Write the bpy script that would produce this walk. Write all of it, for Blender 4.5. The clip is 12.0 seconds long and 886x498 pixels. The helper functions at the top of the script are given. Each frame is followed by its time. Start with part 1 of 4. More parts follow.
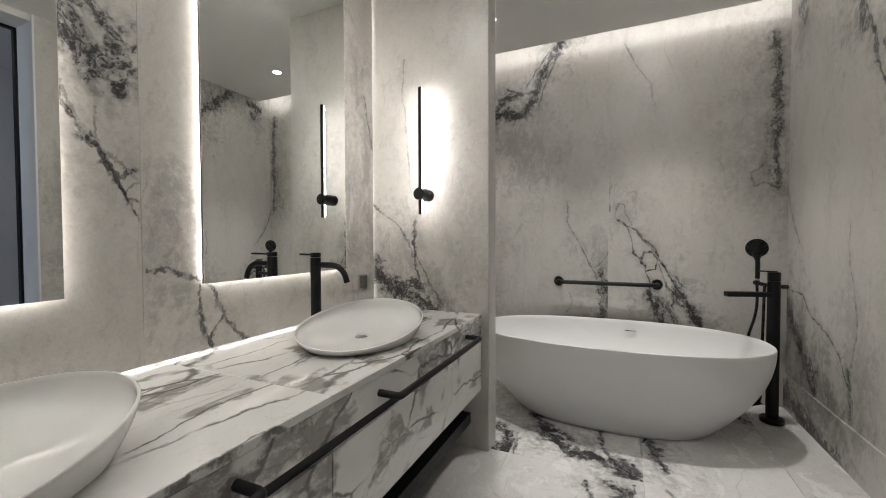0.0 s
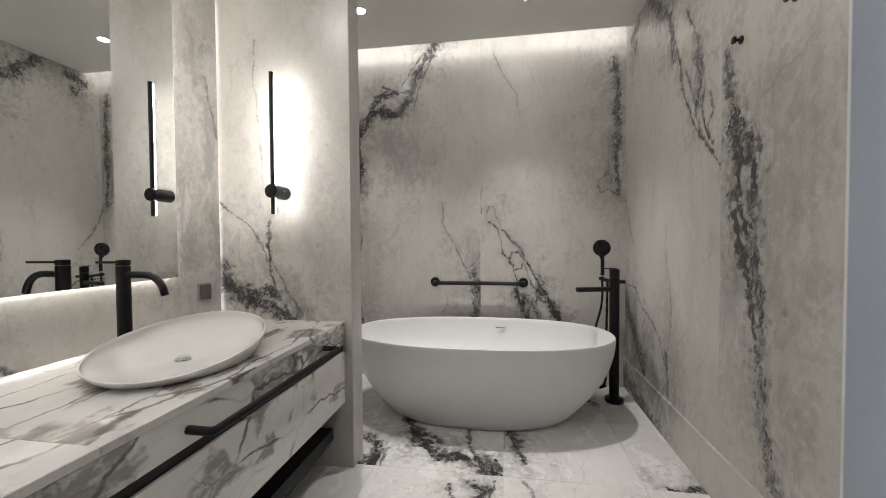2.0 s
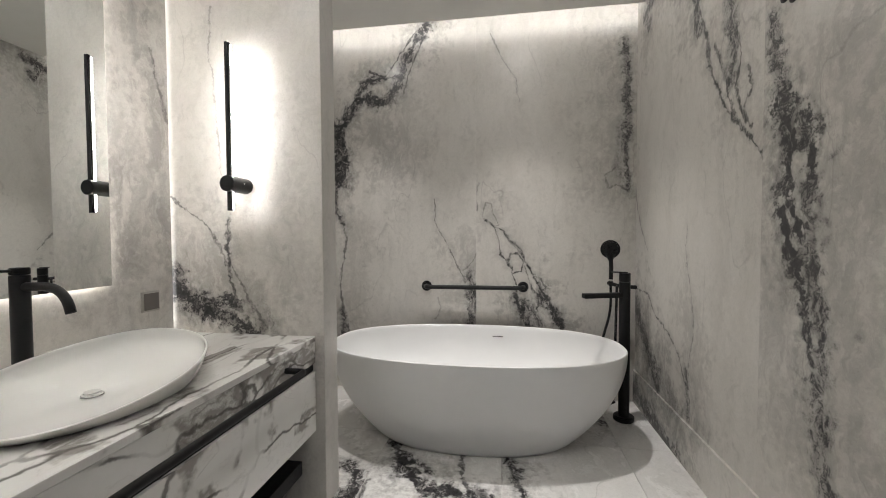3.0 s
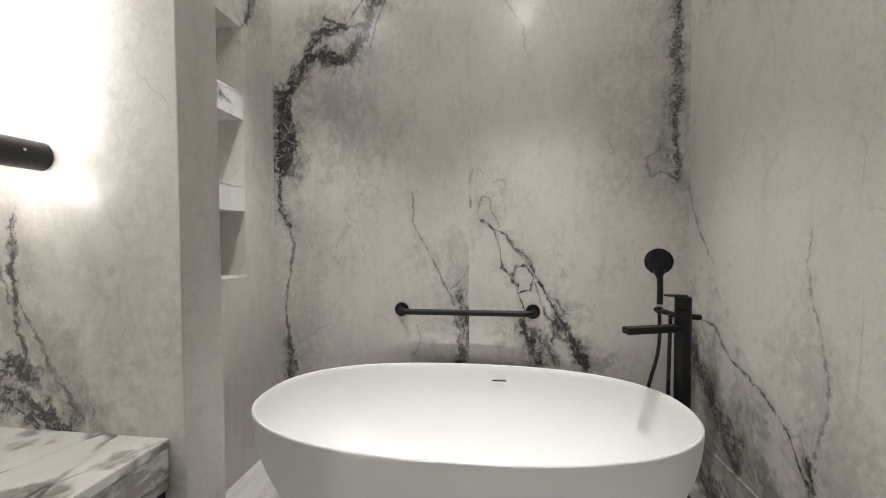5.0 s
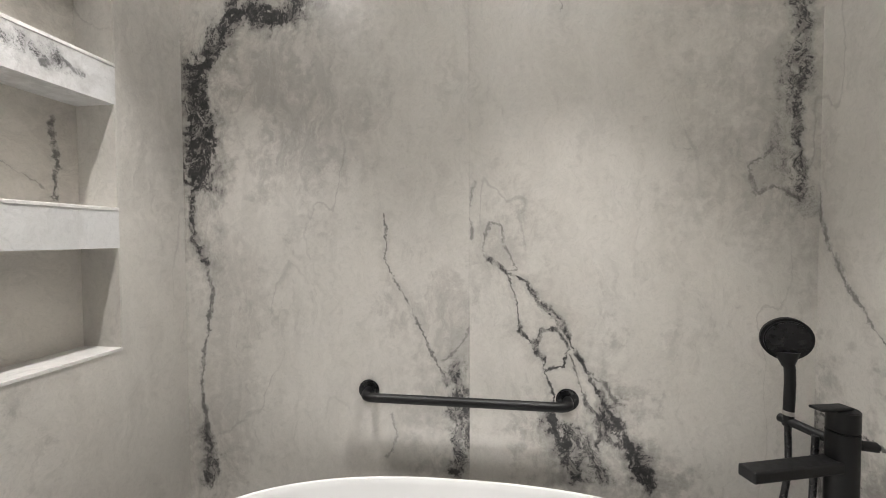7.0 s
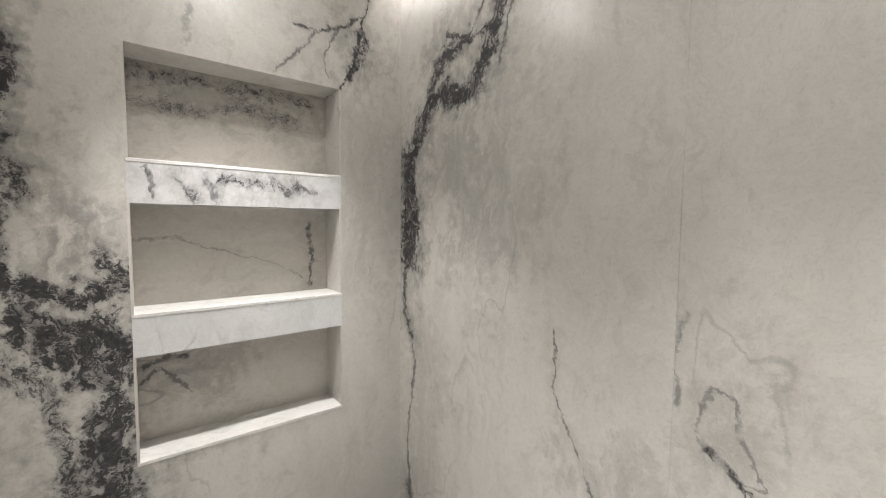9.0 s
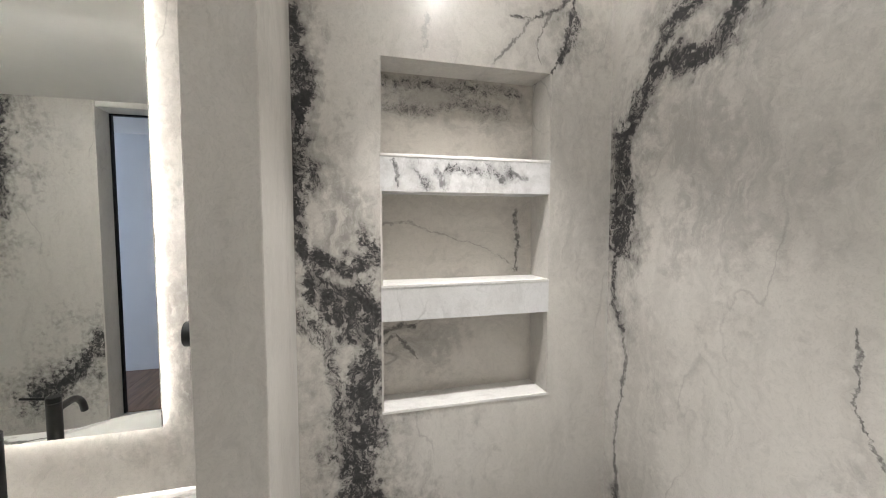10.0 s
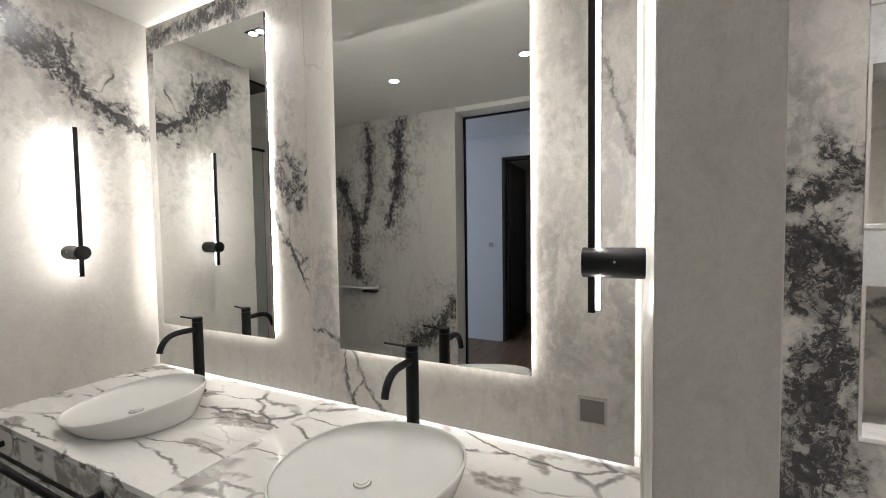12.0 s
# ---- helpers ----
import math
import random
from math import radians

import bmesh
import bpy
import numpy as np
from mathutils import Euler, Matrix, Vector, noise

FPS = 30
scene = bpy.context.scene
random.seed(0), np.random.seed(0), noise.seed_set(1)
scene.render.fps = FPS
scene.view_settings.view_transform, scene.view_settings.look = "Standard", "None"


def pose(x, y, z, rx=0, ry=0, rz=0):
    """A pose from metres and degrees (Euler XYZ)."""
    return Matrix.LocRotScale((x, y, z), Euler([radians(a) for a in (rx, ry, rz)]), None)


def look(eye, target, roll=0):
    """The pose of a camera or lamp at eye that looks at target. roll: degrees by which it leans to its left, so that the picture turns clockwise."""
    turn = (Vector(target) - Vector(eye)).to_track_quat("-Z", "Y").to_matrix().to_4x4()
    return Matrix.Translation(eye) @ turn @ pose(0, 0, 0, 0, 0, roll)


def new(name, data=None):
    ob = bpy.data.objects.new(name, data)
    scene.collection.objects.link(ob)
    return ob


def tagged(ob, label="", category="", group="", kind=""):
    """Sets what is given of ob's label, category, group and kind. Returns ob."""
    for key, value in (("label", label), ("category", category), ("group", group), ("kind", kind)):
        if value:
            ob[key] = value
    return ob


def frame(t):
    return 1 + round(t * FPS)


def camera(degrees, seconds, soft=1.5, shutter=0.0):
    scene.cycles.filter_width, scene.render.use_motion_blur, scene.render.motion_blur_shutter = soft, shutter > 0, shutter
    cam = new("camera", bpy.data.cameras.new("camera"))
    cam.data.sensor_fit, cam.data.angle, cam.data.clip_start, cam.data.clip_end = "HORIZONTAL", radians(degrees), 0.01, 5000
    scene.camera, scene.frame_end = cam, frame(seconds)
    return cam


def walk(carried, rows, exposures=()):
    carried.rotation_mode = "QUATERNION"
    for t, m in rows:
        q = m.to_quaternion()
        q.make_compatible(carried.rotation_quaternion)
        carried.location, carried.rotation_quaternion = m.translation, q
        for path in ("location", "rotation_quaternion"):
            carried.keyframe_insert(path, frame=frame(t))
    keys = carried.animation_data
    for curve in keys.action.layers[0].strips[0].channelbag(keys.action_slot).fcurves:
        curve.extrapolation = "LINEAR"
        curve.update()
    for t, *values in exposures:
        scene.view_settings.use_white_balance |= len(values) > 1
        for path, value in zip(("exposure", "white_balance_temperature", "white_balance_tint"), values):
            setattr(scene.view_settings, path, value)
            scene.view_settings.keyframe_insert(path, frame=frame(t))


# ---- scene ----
LENS = 96.5
cam = camera(LENS, 12.0, soft=1.0)
EXPOSURES = [(0, -0.2), (1.5, -0.1), (3, 0.0), (5, 0.18), (6.5, 0.4), (8.5, 0.45), (9, 0.45), (10, 0.54), (10.5, 0.6), (11, 0.55), (11.5, 0.28), (12, -0.02)]
ROWS = [
    (0, (1.235, -3.461, 1.18), (0.422, -1.634, 1.13), -0.2),
    (0.5, (1.269, -3.461, 1.176), (0.657, -1.558, 1.125), -0.3),
    (1, (1.301, -3.46, 1.184), (0.84, -1.516, 1.127), -0.3),
    (1.5, (1.326, -3.429, 1.18), (0.964, -1.462, 1.129), -0.4),
    (2, (1.371, -3.313, 1.19), (1.054, -1.339, 1.138), -0.4),
    (2.5, (1.39, -3.184, 1.198), (1.081, -1.208, 1.146), -0.4),
    (3, (1.37, -3.014, 1.204), (1.062, -1.038, 1.141), -0.3),
    (5, (1.303, -2.208, 1.234), (1.04, -0.226, 1.174), -0.3),
    (5.5, (1.283, -2.003, 1.241), (1.015, -0.022, 1.175), -0.3),
    (6, (1.258, -1.814, 1.254), (1.006, 0.17, 1.199), -0.3),
    (6.5, (1.24, -1.639, 1.294), (1.023, 0.348, 1.235), -0.3),
    (8.3, (1.426, -1.013, 1.756), (0.425, 0.715, 1.643), 0.6),
    (8.5, (1.461, -0.974, 1.775), (0.279, 0.635, 1.656), 0.8),
    (9, (1.521, -0.935, 1.796), (-0.058, 0.286, 1.668), 0.5),
    (9.5, (1.514, -0.989, 1.79), (-0.292, -0.144, 1.645), 0.3),
    (10, (1.431, -1.108, 1.726), (-0.498, -0.592, 1.608), -0.1),
    (10.5, (1.317, -1.241, 1.646), (-0.669, -1.039, 1.539), -0.4),
    (11, (1.266, -1.359, 1.577), (-0.725, -1.509, 1.472), -0.6),
    (11.5, (1.245, -1.417, 1.532), (-0.691, -1.912, 1.439), -0.8),
    (12, (1.171, -1.411, 1.504), (-0.631, -2.274, 1.421), -0.8),
]
walk(cam, [(t, look(a, b, r)) for t, a, b, r in ROWS],
     exposures=EXPOSURES)

# ---- light levels ----
LED_BACK = 5.5      # strips behind the floating wall panel
LED_MIRROR = 28.0    # strips behind the mirrors
LED_SCONCE = 68.0    # wall side of the sconce rods
LED_COVE = 23.0      # slot along the bath wall
LED_BULK = 80.0       # ledge over the vanity
SPOT_W = 66.0        # ceiling downlights
BASIN_SPOT_W = 16.0
DAY_W = 40.0         # window at the end of the corridor
WARM = (1.0, 0.97, 0.94)

world = bpy.data.worlds.new("world")
world.use_nodes = True
world.node_tree.nodes["Background"].inputs[0].default_value = (0.5, 0.6, 0.75, 1)
world.node_tree.nodes["Background"].inputs[1].default_value = 0.05
scene.world = world

# ---- plan ----
XR = 2.30            # right wall
YP0, YP1, XP = -1.385, -1.25, 0.582   # partition between vanity and bath
YE = -3.88           # stub wall at the other end of the vanity
XM = -0.152          # face of the floating panel
XB = -0.235          # wall behind it
ZC, ZB = 2.77, 2.68  # ceiling, lowered ceiling over the vanity
YS = -5.4            # far end of the shower
DOOR0, DOOR1 = -3.05, -2.05
XC = 2.55            # corridor side of the right wall
XF = 3.78            # far side of the corridor

VEINS_BACK_LEFT = (
    (0.035, 0.95, ((0.858, 2.965), (0.752, 2.776), (0.635, 2.593), (0.562, 2.404), (0.488, 2.292), (0.387, 2.245), (0.281, 2.269))),
    (0.03, 0.8, ((0.535, 2.449), (0.389, 2.437), (0.283, 2.401), (0.211, 2.273), (0.125, 2.154))),
    (0.012, 0.9, ((0.694, 2.759), (0.536, 2.557), (0.444, 2.455), (0.33, 2.494))),
    (0.012, 0.8, ((0.805, 2.814), (0.661, 2.505), (0.601, 2.316))),
    (0.03, 0.95, ((0.348, 2.281), (0.247, 2.277), (0.182, 2.199), (0.128, 2.098), (0.056, 2.058))),
    (0.055, 1, ((0.069, 2.057), (0.072, 1.907), (0.063, 1.757), (0.06, 1.636))),
    (0.03, 0.8, ((0.047, 1.636), (0.031, 1.515), (0.048, 1.393), (0.086, 1.307))),
    (0.018, 0.7, ((0.086, 1.307), (0.116, 1.178), (0.086, 0.993), (0.062, 0.807), (0.091, 0.605), (0.067, 0.401))),
)
VEINS_BACK_LEFT_B = (
    (0.035, 0.6, ((0.071, 0.605), (0.102, 0.497), (0.074, 0.401))),
    (0.09, 0.24, ((0.345, 2.1), (0.389, 1.922), (0.464, 1.771))),
    (0.07, 0.16, ((0.595, 2.344), (0.622, 2.084), (0.649, 1.793))),
    (0.06, 0.14, ((0.171, 1.3), (0.198, 1.056), (0.159, 0.685))),
    (0.008, 0.7, ((0.832, 1.498), (0.842, 1.317), (0.889, 1.206), (0.965, 1.067), (1.028, 0.96), (1.075, 0.859))),
    (0.04, 0.72, ((1.109, 0.888), (1.132, 0.744), (1.108, 0.524))),
    (0.07, 0.2, ((1.101, 1.062), (1.12, 0.597))),
    (0.006, 0.45, ((1.058, 0.946), (1.121, 1.004), (1.162, 1.091))),
    (0.009, 0.4, ((0.842, 0.557), (0.885, 0.648), (0.864, 0.736))),
)
VEINS_BACK_LEFT = VEINS_BACK_LEFT + VEINS_BACK_LEFT_B
VEINS_BACK_RIGHT = (
    (0.012, 0.5, ((1.208, 1.353), (1.225, 1.461), (1.27, 1.446), (1.298, 1.352), (1.332, 1.279), (1.276, 1.279), (1.214, 1.336))),
    (0.03, 0.2, ((1.248, 1.432), (1.276, 1.304))),
    (0.018, 0.95, ((1.231, 1.319), (1.298, 1.268), (1.371, 1.239), (1.415, 1.163), (1.481, 1.093), (1.525, 1.014), (1.575, 0.931), (1.64, 0.808), (1.7, 0.709), (1.759, 0.608), (1.797, 0.533))),
    (0.014, 0.9, ((1.298, 1.268), (1.332, 1.177), (1.337, 1.069), (1.393, 1.002), (1.432, 0.951), (1.465, 0.838), (1.455, 0.753))),
    (0.012, 0.9, ((1.393, 1.002), (1.415, 1.064), (1.465, 1.07), (1.509, 1.008), (1.493, 0.941), (1.438, 0.923))),
    (0.012, 0.85, ((1.514, 0.98), (1.548, 0.896), (1.575, 0.813), (1.619, 0.757), (1.614, 0.644))),
    (0.028, 0.95, ((1.455, 0.753), (1.477, 0.668), (1.51, 0.584), (1.543, 0.534))),
    (0.032, 1, ((1.646, 0.772), (1.7, 0.69), (1.749, 0.607), (1.786, 0.544))),
)
VEINS_BACK_RIGHT_B = (
    (0.036, 0.62, ((2.213, 2.594), (2.239, 2.237), (2.219, 1.919), (2.245, 1.557))),
    (0.05, 0.6, ((1.504, 0.726), (1.579, 0.615), (1.62, 0.545))),
    (0.01, 0.7, ((1.575, 0.925), (1.645, 0.884), (1.678, 0.815), (1.632, 0.786))),
    (0.035, 0.66, ((2.236, 2.321), (2.224, 2.169), (2.246, 2.013), (2.238, 1.897))),
    (0.05, 0.4, ((2.212, 1.834), (2.165, 1.692), (2.228, 1.598), (2.253, 1.519))),
    (0.01, 0.5, ((2.253, 1.519), (2.167, 1.574), (2.105, 1.549), (2.084, 1.642), (2.165, 1.7))),
    (0.1, 0.2, ((2.182, 2.223), (2.212, 1.834), (2.167, 1.574))),
    (0.009, 0.5, ((1.266, 2.712), (1.358, 2.519), (1.449, 2.368), (1.482, 2.2))),
    (0.01, 0.5, ((1.163, 1.391), (1.152, 1.491), (1.169, 1.603))),
)
VEINS_BACK_RIGHT = VEINS_BACK_RIGHT + VEINS_BACK_RIGHT_B
VEINS_RIGHT_NORTH = (
    (0.045, 0.9, ((-0.506, 2.741), (-0.829, 2.456), (-0.91, 2.226))),
    (0.03, 0.7, ((-0.283, 2.714), (-0.13, 2.67), (-0.223, 2.564))),
    (0.02, 0.95, ((-0.87, 2.371), (-0.984, 2.131), (-1.008, 1.972), (-1.103, 1.823), (-1.201, 1.697), (-1.301, 1.612), (-1.381, 1.526), (-1.438, 1.467))),
    (0.035, 0.72, ((-1.047, 2.366), (-1.175, 2.158), (-1.218, 1.976), (-1.187, 1.852))),
)
VEINS_RIGHT_NORTH_B = (
    (0.016, 0.9, ((-1.205, 2.09), (-1.263, 1.932), (-1.233, 1.81), (-1.257, 1.709), (-1.331, 1.625))),
    (0.014, 0.85, ((-1.054, 2.043), (-1.151, 1.864), (-1.213, 1.708), (-1.269, 1.64))),
    (0.012, 0.8, ((-1.296, 1.854), (-1.338, 1.776), (-1.288, 1.709))),
    (0.013, 0.6, ((0.041, 1.732), (-0.009, 1.459), (-0.127, 1.235), (-0.236, 1.109))),
    (0.009, 0.5, ((-0.811, 1.256), (-0.798, 1.09), (-0.851, 0.928), (-0.886, 0.738), (-0.827, 0.459), (-0.863, 0.272))),
)
VEINS_RIGHT_NORTH = VEINS_RIGHT_NORTH + VEINS_RIGHT_NORTH_B
# low veins; their broad dark veils also paint in the corner's shade
VEINS_SHADE_RIGHT_LOW = (
    (0.07, 0.95, ((-0.04, 0.122), (-0.408, 0.013), (-0.706, -0.024))),
    (0.05, 0.85, ((-0.023, 0.688), (-0.191, 0.507), (-0.398, 0.348))),
    (0.13, 0.4, ((-0.054, 0.472), (-0.446, 0.259), (-0.76, 0.274))),
    (0.011, 0.85, ((0.083, 0.816), (-0.245, 0.821), (-0.387, 0.7), (-0.579, 0.64), (-0.717, 0.566), (-0.815, 0.432))),
    (0.1, 0.36, ((-0.022, 0.708), (-0.256, 0.449), (-0.472, 0.304), (-0.728, 0.213))),
    (0.035, 0.85, ((-0.021, 0.748), (-0.12, 0.607), (-0.299, 0.388), (-0.446, 0.259))),
    (0.05, 0.9, ((-0.113, 0.09), (-0.408, 0.03), (-0.676, -0.002), (-0.736, -0.063))),
    (0.03, 0.6, ((-0.826, 0.495), (-0.817, 0.374), (-0.846, 0.268))),
    (0.06, 0.22, ((-0.856, 0.765), (-0.913, 0.469), (-0.891, 0.231))),
)
VEINS_RIGHT_DOOR = (
    (0.05, 0.7, ((-1.445, 1.931), (-1.484, 1.728), (-1.503, 1.607))),
    (0.055, 1, ((-1.502, 1.642), (-1.537, 1.485), (-1.528, 1.349), (-1.574, 1.233))),
    (0.05, 0.85, ((-1.599, 1.582), (-1.628, 1.425), (-1.617, 1.275))),
    (0.035, 1, ((-1.51, 1.281), (-1.553, 1.143), (-1.6, 1.033), (-1.632, 0.906), (-1.662, 0.804))),
    (0.06, 0.6, ((-1.608, 1.188), (-1.682, 0.978), (-1.703, 0.773))),
    (0.05, 0.6, ((-1.67, 0.763), (-1.706, 0.648), (-1.695, 0.517), (-1.749, 0.398), (-1.764, 0.284))),
    (0.09, 0.22, ((-1.714, 1.714), (-1.858, 1.535), (-1.781, 1.362))),
    (0.12, 0.22, ((-1.655, 1.442), (-1.756, 1.187), (-1.734, 0.781), (-1.778, 0.434))),
    (0.07, 0.2, ((-1.513, 1.118), (-1.502, 0.858), (-1.564, 0.596))),
)
VEINS_PARTITION = (
    (0.04, 1, ((-0.172, 1.049), (-0.119, 0.944), (-0.038, 0.879), (0.084, 0.843), (0.177, 0.799), (0.233, 0.775))),
    (0.05, 0.8, ((-0.096, 0.918), (0.027, 0.881), (0.137, 0.922))),
    (0.022, 0.85, ((0.135, 1.296), (0.12, 1.155), (0.133, 1.0), (0.176, 0.871))),
    (0.01, 0.7, ((-0.17, 1.405), (-0.089, 1.333), (0.017, 1.272), (0.081, 1.181), (0.112, 1.077))),
    (0.09, 0.26, ((-0.089, 1.129), (0.083, 1.051), (0.22, 0.821))),
    (0.008, 0.4, ((0.063, 2.248), (0.046, 2.024), (0.087, 1.769), (0.099, 1.463))),
    (0.04, 0.14, ((0.269, 1.759), (0.344, 1.432), (0.391, 1.054))),
    (0.03, 0.4, ((0.305, 0.9), (0.336, 0.786))),
    (0.012, 0.6, ((0.141, 1.078), (0.222, 0.924), (0.303, 0.797))),
)
VEINS_MIRROR_WALL = (
    (0.07, 0.8, ((-2.887, 1.817), (-2.864, 1.752), (-2.81, 1.713), (-2.761, 1.699))),
    (0.06, 0.7, ((-2.834, 1.861), (-2.78, 1.808), (-2.746, 1.722))),
    (0.022, 0.95, ((-2.911, 1.641), (-2.887, 1.559), (-2.854, 1.498), (-2.813, 1.449), (-2.781, 1.383), (-2.739, 1.311), (-2.717, 1.252))),
    (0.014, 0.85, ((-2.813, 1.449), (-2.761, 1.374), (-2.708, 1.403))),
    (0.014, 0.7, ((-2.768, 1.373), (-2.744, 1.311), (-2.706, 1.3))),
    (0.01, 0.5, ((-2.806, 1.568), (-2.818, 1.483), (-2.775, 1.393))),
)
VEINS_MIRROR_WALL_B = (
    (0.05, 0.3, ((-2.614, 1.257), (-2.634, 1.171), (-2.607, 1.094))),
    (0.014, 0.75, ((-2.685, 1.084), (-2.609, 1.067), (-2.531, 1.044), (-2.461, 0.996), (-2.42, 0.908), (-2.383, 0.846), (-2.322, 0.771))),
    (0.014, 0.8, ((-2.525, 1.017), (-2.51, 0.927), (-2.49, 0.836), (-2.46, 0.782))),
    (0.012, 0.8, ((-2.421, 0.897), (-2.45, 0.849), (-2.478, 0.804))),
    (0.04, 0.28, ((-2.891, 1.955), (-2.852, 1.845), (-2.791, 1.77), (-2.755, 1.685))),
    (0.012, 0.5, ((-2.9, 1.629), (-2.83, 1.469), (-2.723, 1.385), (-2.706, 1.373), (-2.743, 1.324), (-2.687, 1.18))),
)
VEINS_MIRROR_WALL = VEINS_MIRROR_WALL + VEINS_MIRROR_WALL_B
VEINS_MIRROR_STRIP = (
    (0.04, 0.22, ((-1.606, 2.267), (-1.562, 2.157), (-1.552, 2.108))),
    (0.012, 0.55, ((-1.492, 2.025), (-1.462, 1.9), (-1.425, 1.811), (-1.41, 1.735))),
    (0.05, 0.30, ((-1.487, 1.93), (-1.466, 1.757), (-1.45, 1.66), (-1.418, 1.64))),
    (0.05, 0.28, ((-1.469, 1.661), (-1.463, 1.544), (-1.422, 1.486))),
    (0.04, 0.3, ((-1.48, 1.348), (-1.432, 1.27), (-1.413, 1.153))),
    (0.08, 0.2, ((-1.596, 1.586), (-1.557, 1.427), (-1.579, 1.103))),
    (0.03, 0.3, ((-1.637, 1.446), (-1.609, 1.224), (-1.64, 1.099))),
    (0.07, 0.75, ((-3.882, 2.592), (-3.645, 2.6), (-3.318, 2.608), (-3.111, 2.597))),
    (0.05, 0.7, ((-3.883, 2.577), (-3.852, 2.478), (-3.756, 2.489))),
)
VEINS_NICHE = (
    (0.035, 1, ((-1.248, 2.432), (-1.233, 2.325), (-1.217, 2.217), (-1.205, 2.134))),
    (0.04, 0.85, ((-1.227, 2.123), (-1.226, 1.993), (-1.24, 1.86), (-1.246, 1.745), (-1.23, 1.63))),
    (0.05, 0.9, ((-1.169, 1.619), (-1.123, 1.578), (-1.055, 1.566), (-0.995, 1.615))),
    (0.07, 1, ((-1.181, 1.51), (-1.106, 1.437), (-1.027, 1.484), (-0.978, 1.399))),
    (0.07, 0.95, ((-1.028, 1.402), (-1.0, 1.276), (-1.032, 1.132), (-1.013, 0.982), (-1.066, 0.862), (-1.017, 0.724))),
    (0.05, 0.6, ((-1.238, 1.415), (-1.156, 1.309), (-1.111, 1.141), (-1.114, 0.975))),
    (0.04, 0.35, ((-1.101, 1.755), (-1.15, 1.667), (-1.179, 1.589))),
)
VEINS_NICHE_B = (
    (0.014, 0.95, ((-0.156, 2.707), (-0.187, 2.575), (-0.225, 2.443), (-0.281, 2.32))),
    (0.03, 0.7, ((-0.174, 2.545), (-0.212, 2.468), (-0.249, 2.382))),
    (0.01, 0.8, ((-0.457, 2.525), (-0.374, 2.52), (-0.283, 2.562), (-0.174, 2.635))),
    (0.009, 0.6, ((-0.374, 2.52), (-0.459, 2.415), (-0.539, 2.335))),
    (0.009, 0.6, ((-0.284, 2.557), (-0.353, 2.432), (-0.331, 2.352))),
    (0.02, 0.35, ((-0.782, 2.478), (-0.792, 2.371))),
    (0.06, 0.12, ((-0.189, 2.18), (-0.228, 1.9), (-0.192, 1.594))),
)
VEINS_NICHE = VEINS_NICHE + VEINS_NICHE_B
VEINS_END = (
    (0.06, 0.95, ((0.395, 2.495), (0.329, 2.378), (0.244, 2.321), (0.173, 2.252), (0.097, 2.193), (0.001, 2.146), (-0.103, 2.102))),
    (0.05, 0.7, ((0.307, 2.437), (0.228, 2.445), (0.213, 2.319), (0.153, 2.204))),
    (0.014, 0.8, ((0.163, 2.5), (0.18, 2.358), (0.129, 2.239), (0.054, 2.248), (0.005, 2.366))),
    (0.05, 0.6, ((0.086, 2.167), (-0.001, 2.206), (-0.079, 2.182))),
    (0.09, 0.26, ((0.313, 2.308), (0.179, 2.114), (-0.087, 2.046))),
)
VEINS_FLOOR = (
    (0.05, 1, ((0.729, -0.8), (0.848, -1.052), (0.982, -1.199), (1.146, -1.213), (1.273, -1.258), (1.303, -1.319))),
    (0.03, 0.7, ((0.763, -0.847), (0.858, -0.946), (0.999, -1.07))),
    (0.018, 0.8, ((1.141, -0.866), (1.143, -1.059), (1.21, -1.211))),
    (0.03, 0.85, ((1.38, -0.877), (1.424, -0.974), (1.442, -1.127), (1.467, -1.213))),
    (0.045, 0.9, ((0.545, -1.066), (0.626, -1.125), (0.657, -1.305), (0.661, -1.385))),
    (0.014, 0.8, ((0.693, -1.161), (0.713, -1.385))),
)
VEINS_FLOOR_B = (
    (0.02, 0.95, ((1.081, -1.445), (1.115, -1.555), (1.137, -1.671))),
    (0.03, 0.85, ((1.176, -1.434), (1.27, -1.472), (1.22, -1.597), (1.24, -1.655))),
    (0.016, 0.8, ((1.317, -1.401), (1.29, -1.515), (1.329, -1.573), (1.298, -1.642))),
    (0.014, 0.6, ((1.444, -1.373), (1.493, -1.445), (1.459, -1.597))),
    (0.035, 0.9, ((2.117, -1.335), (2.177, -1.357), (2.281, -1.298), (2.289, -1.416))),
    (0.03, 0.8, ((1.956, -0.325), (2.046, -0.428), (2.171, -0.4), (2.244, -0.532))),
)
VEINS_FLOOR = VEINS_FLOOR + VEINS_FLOOR_B
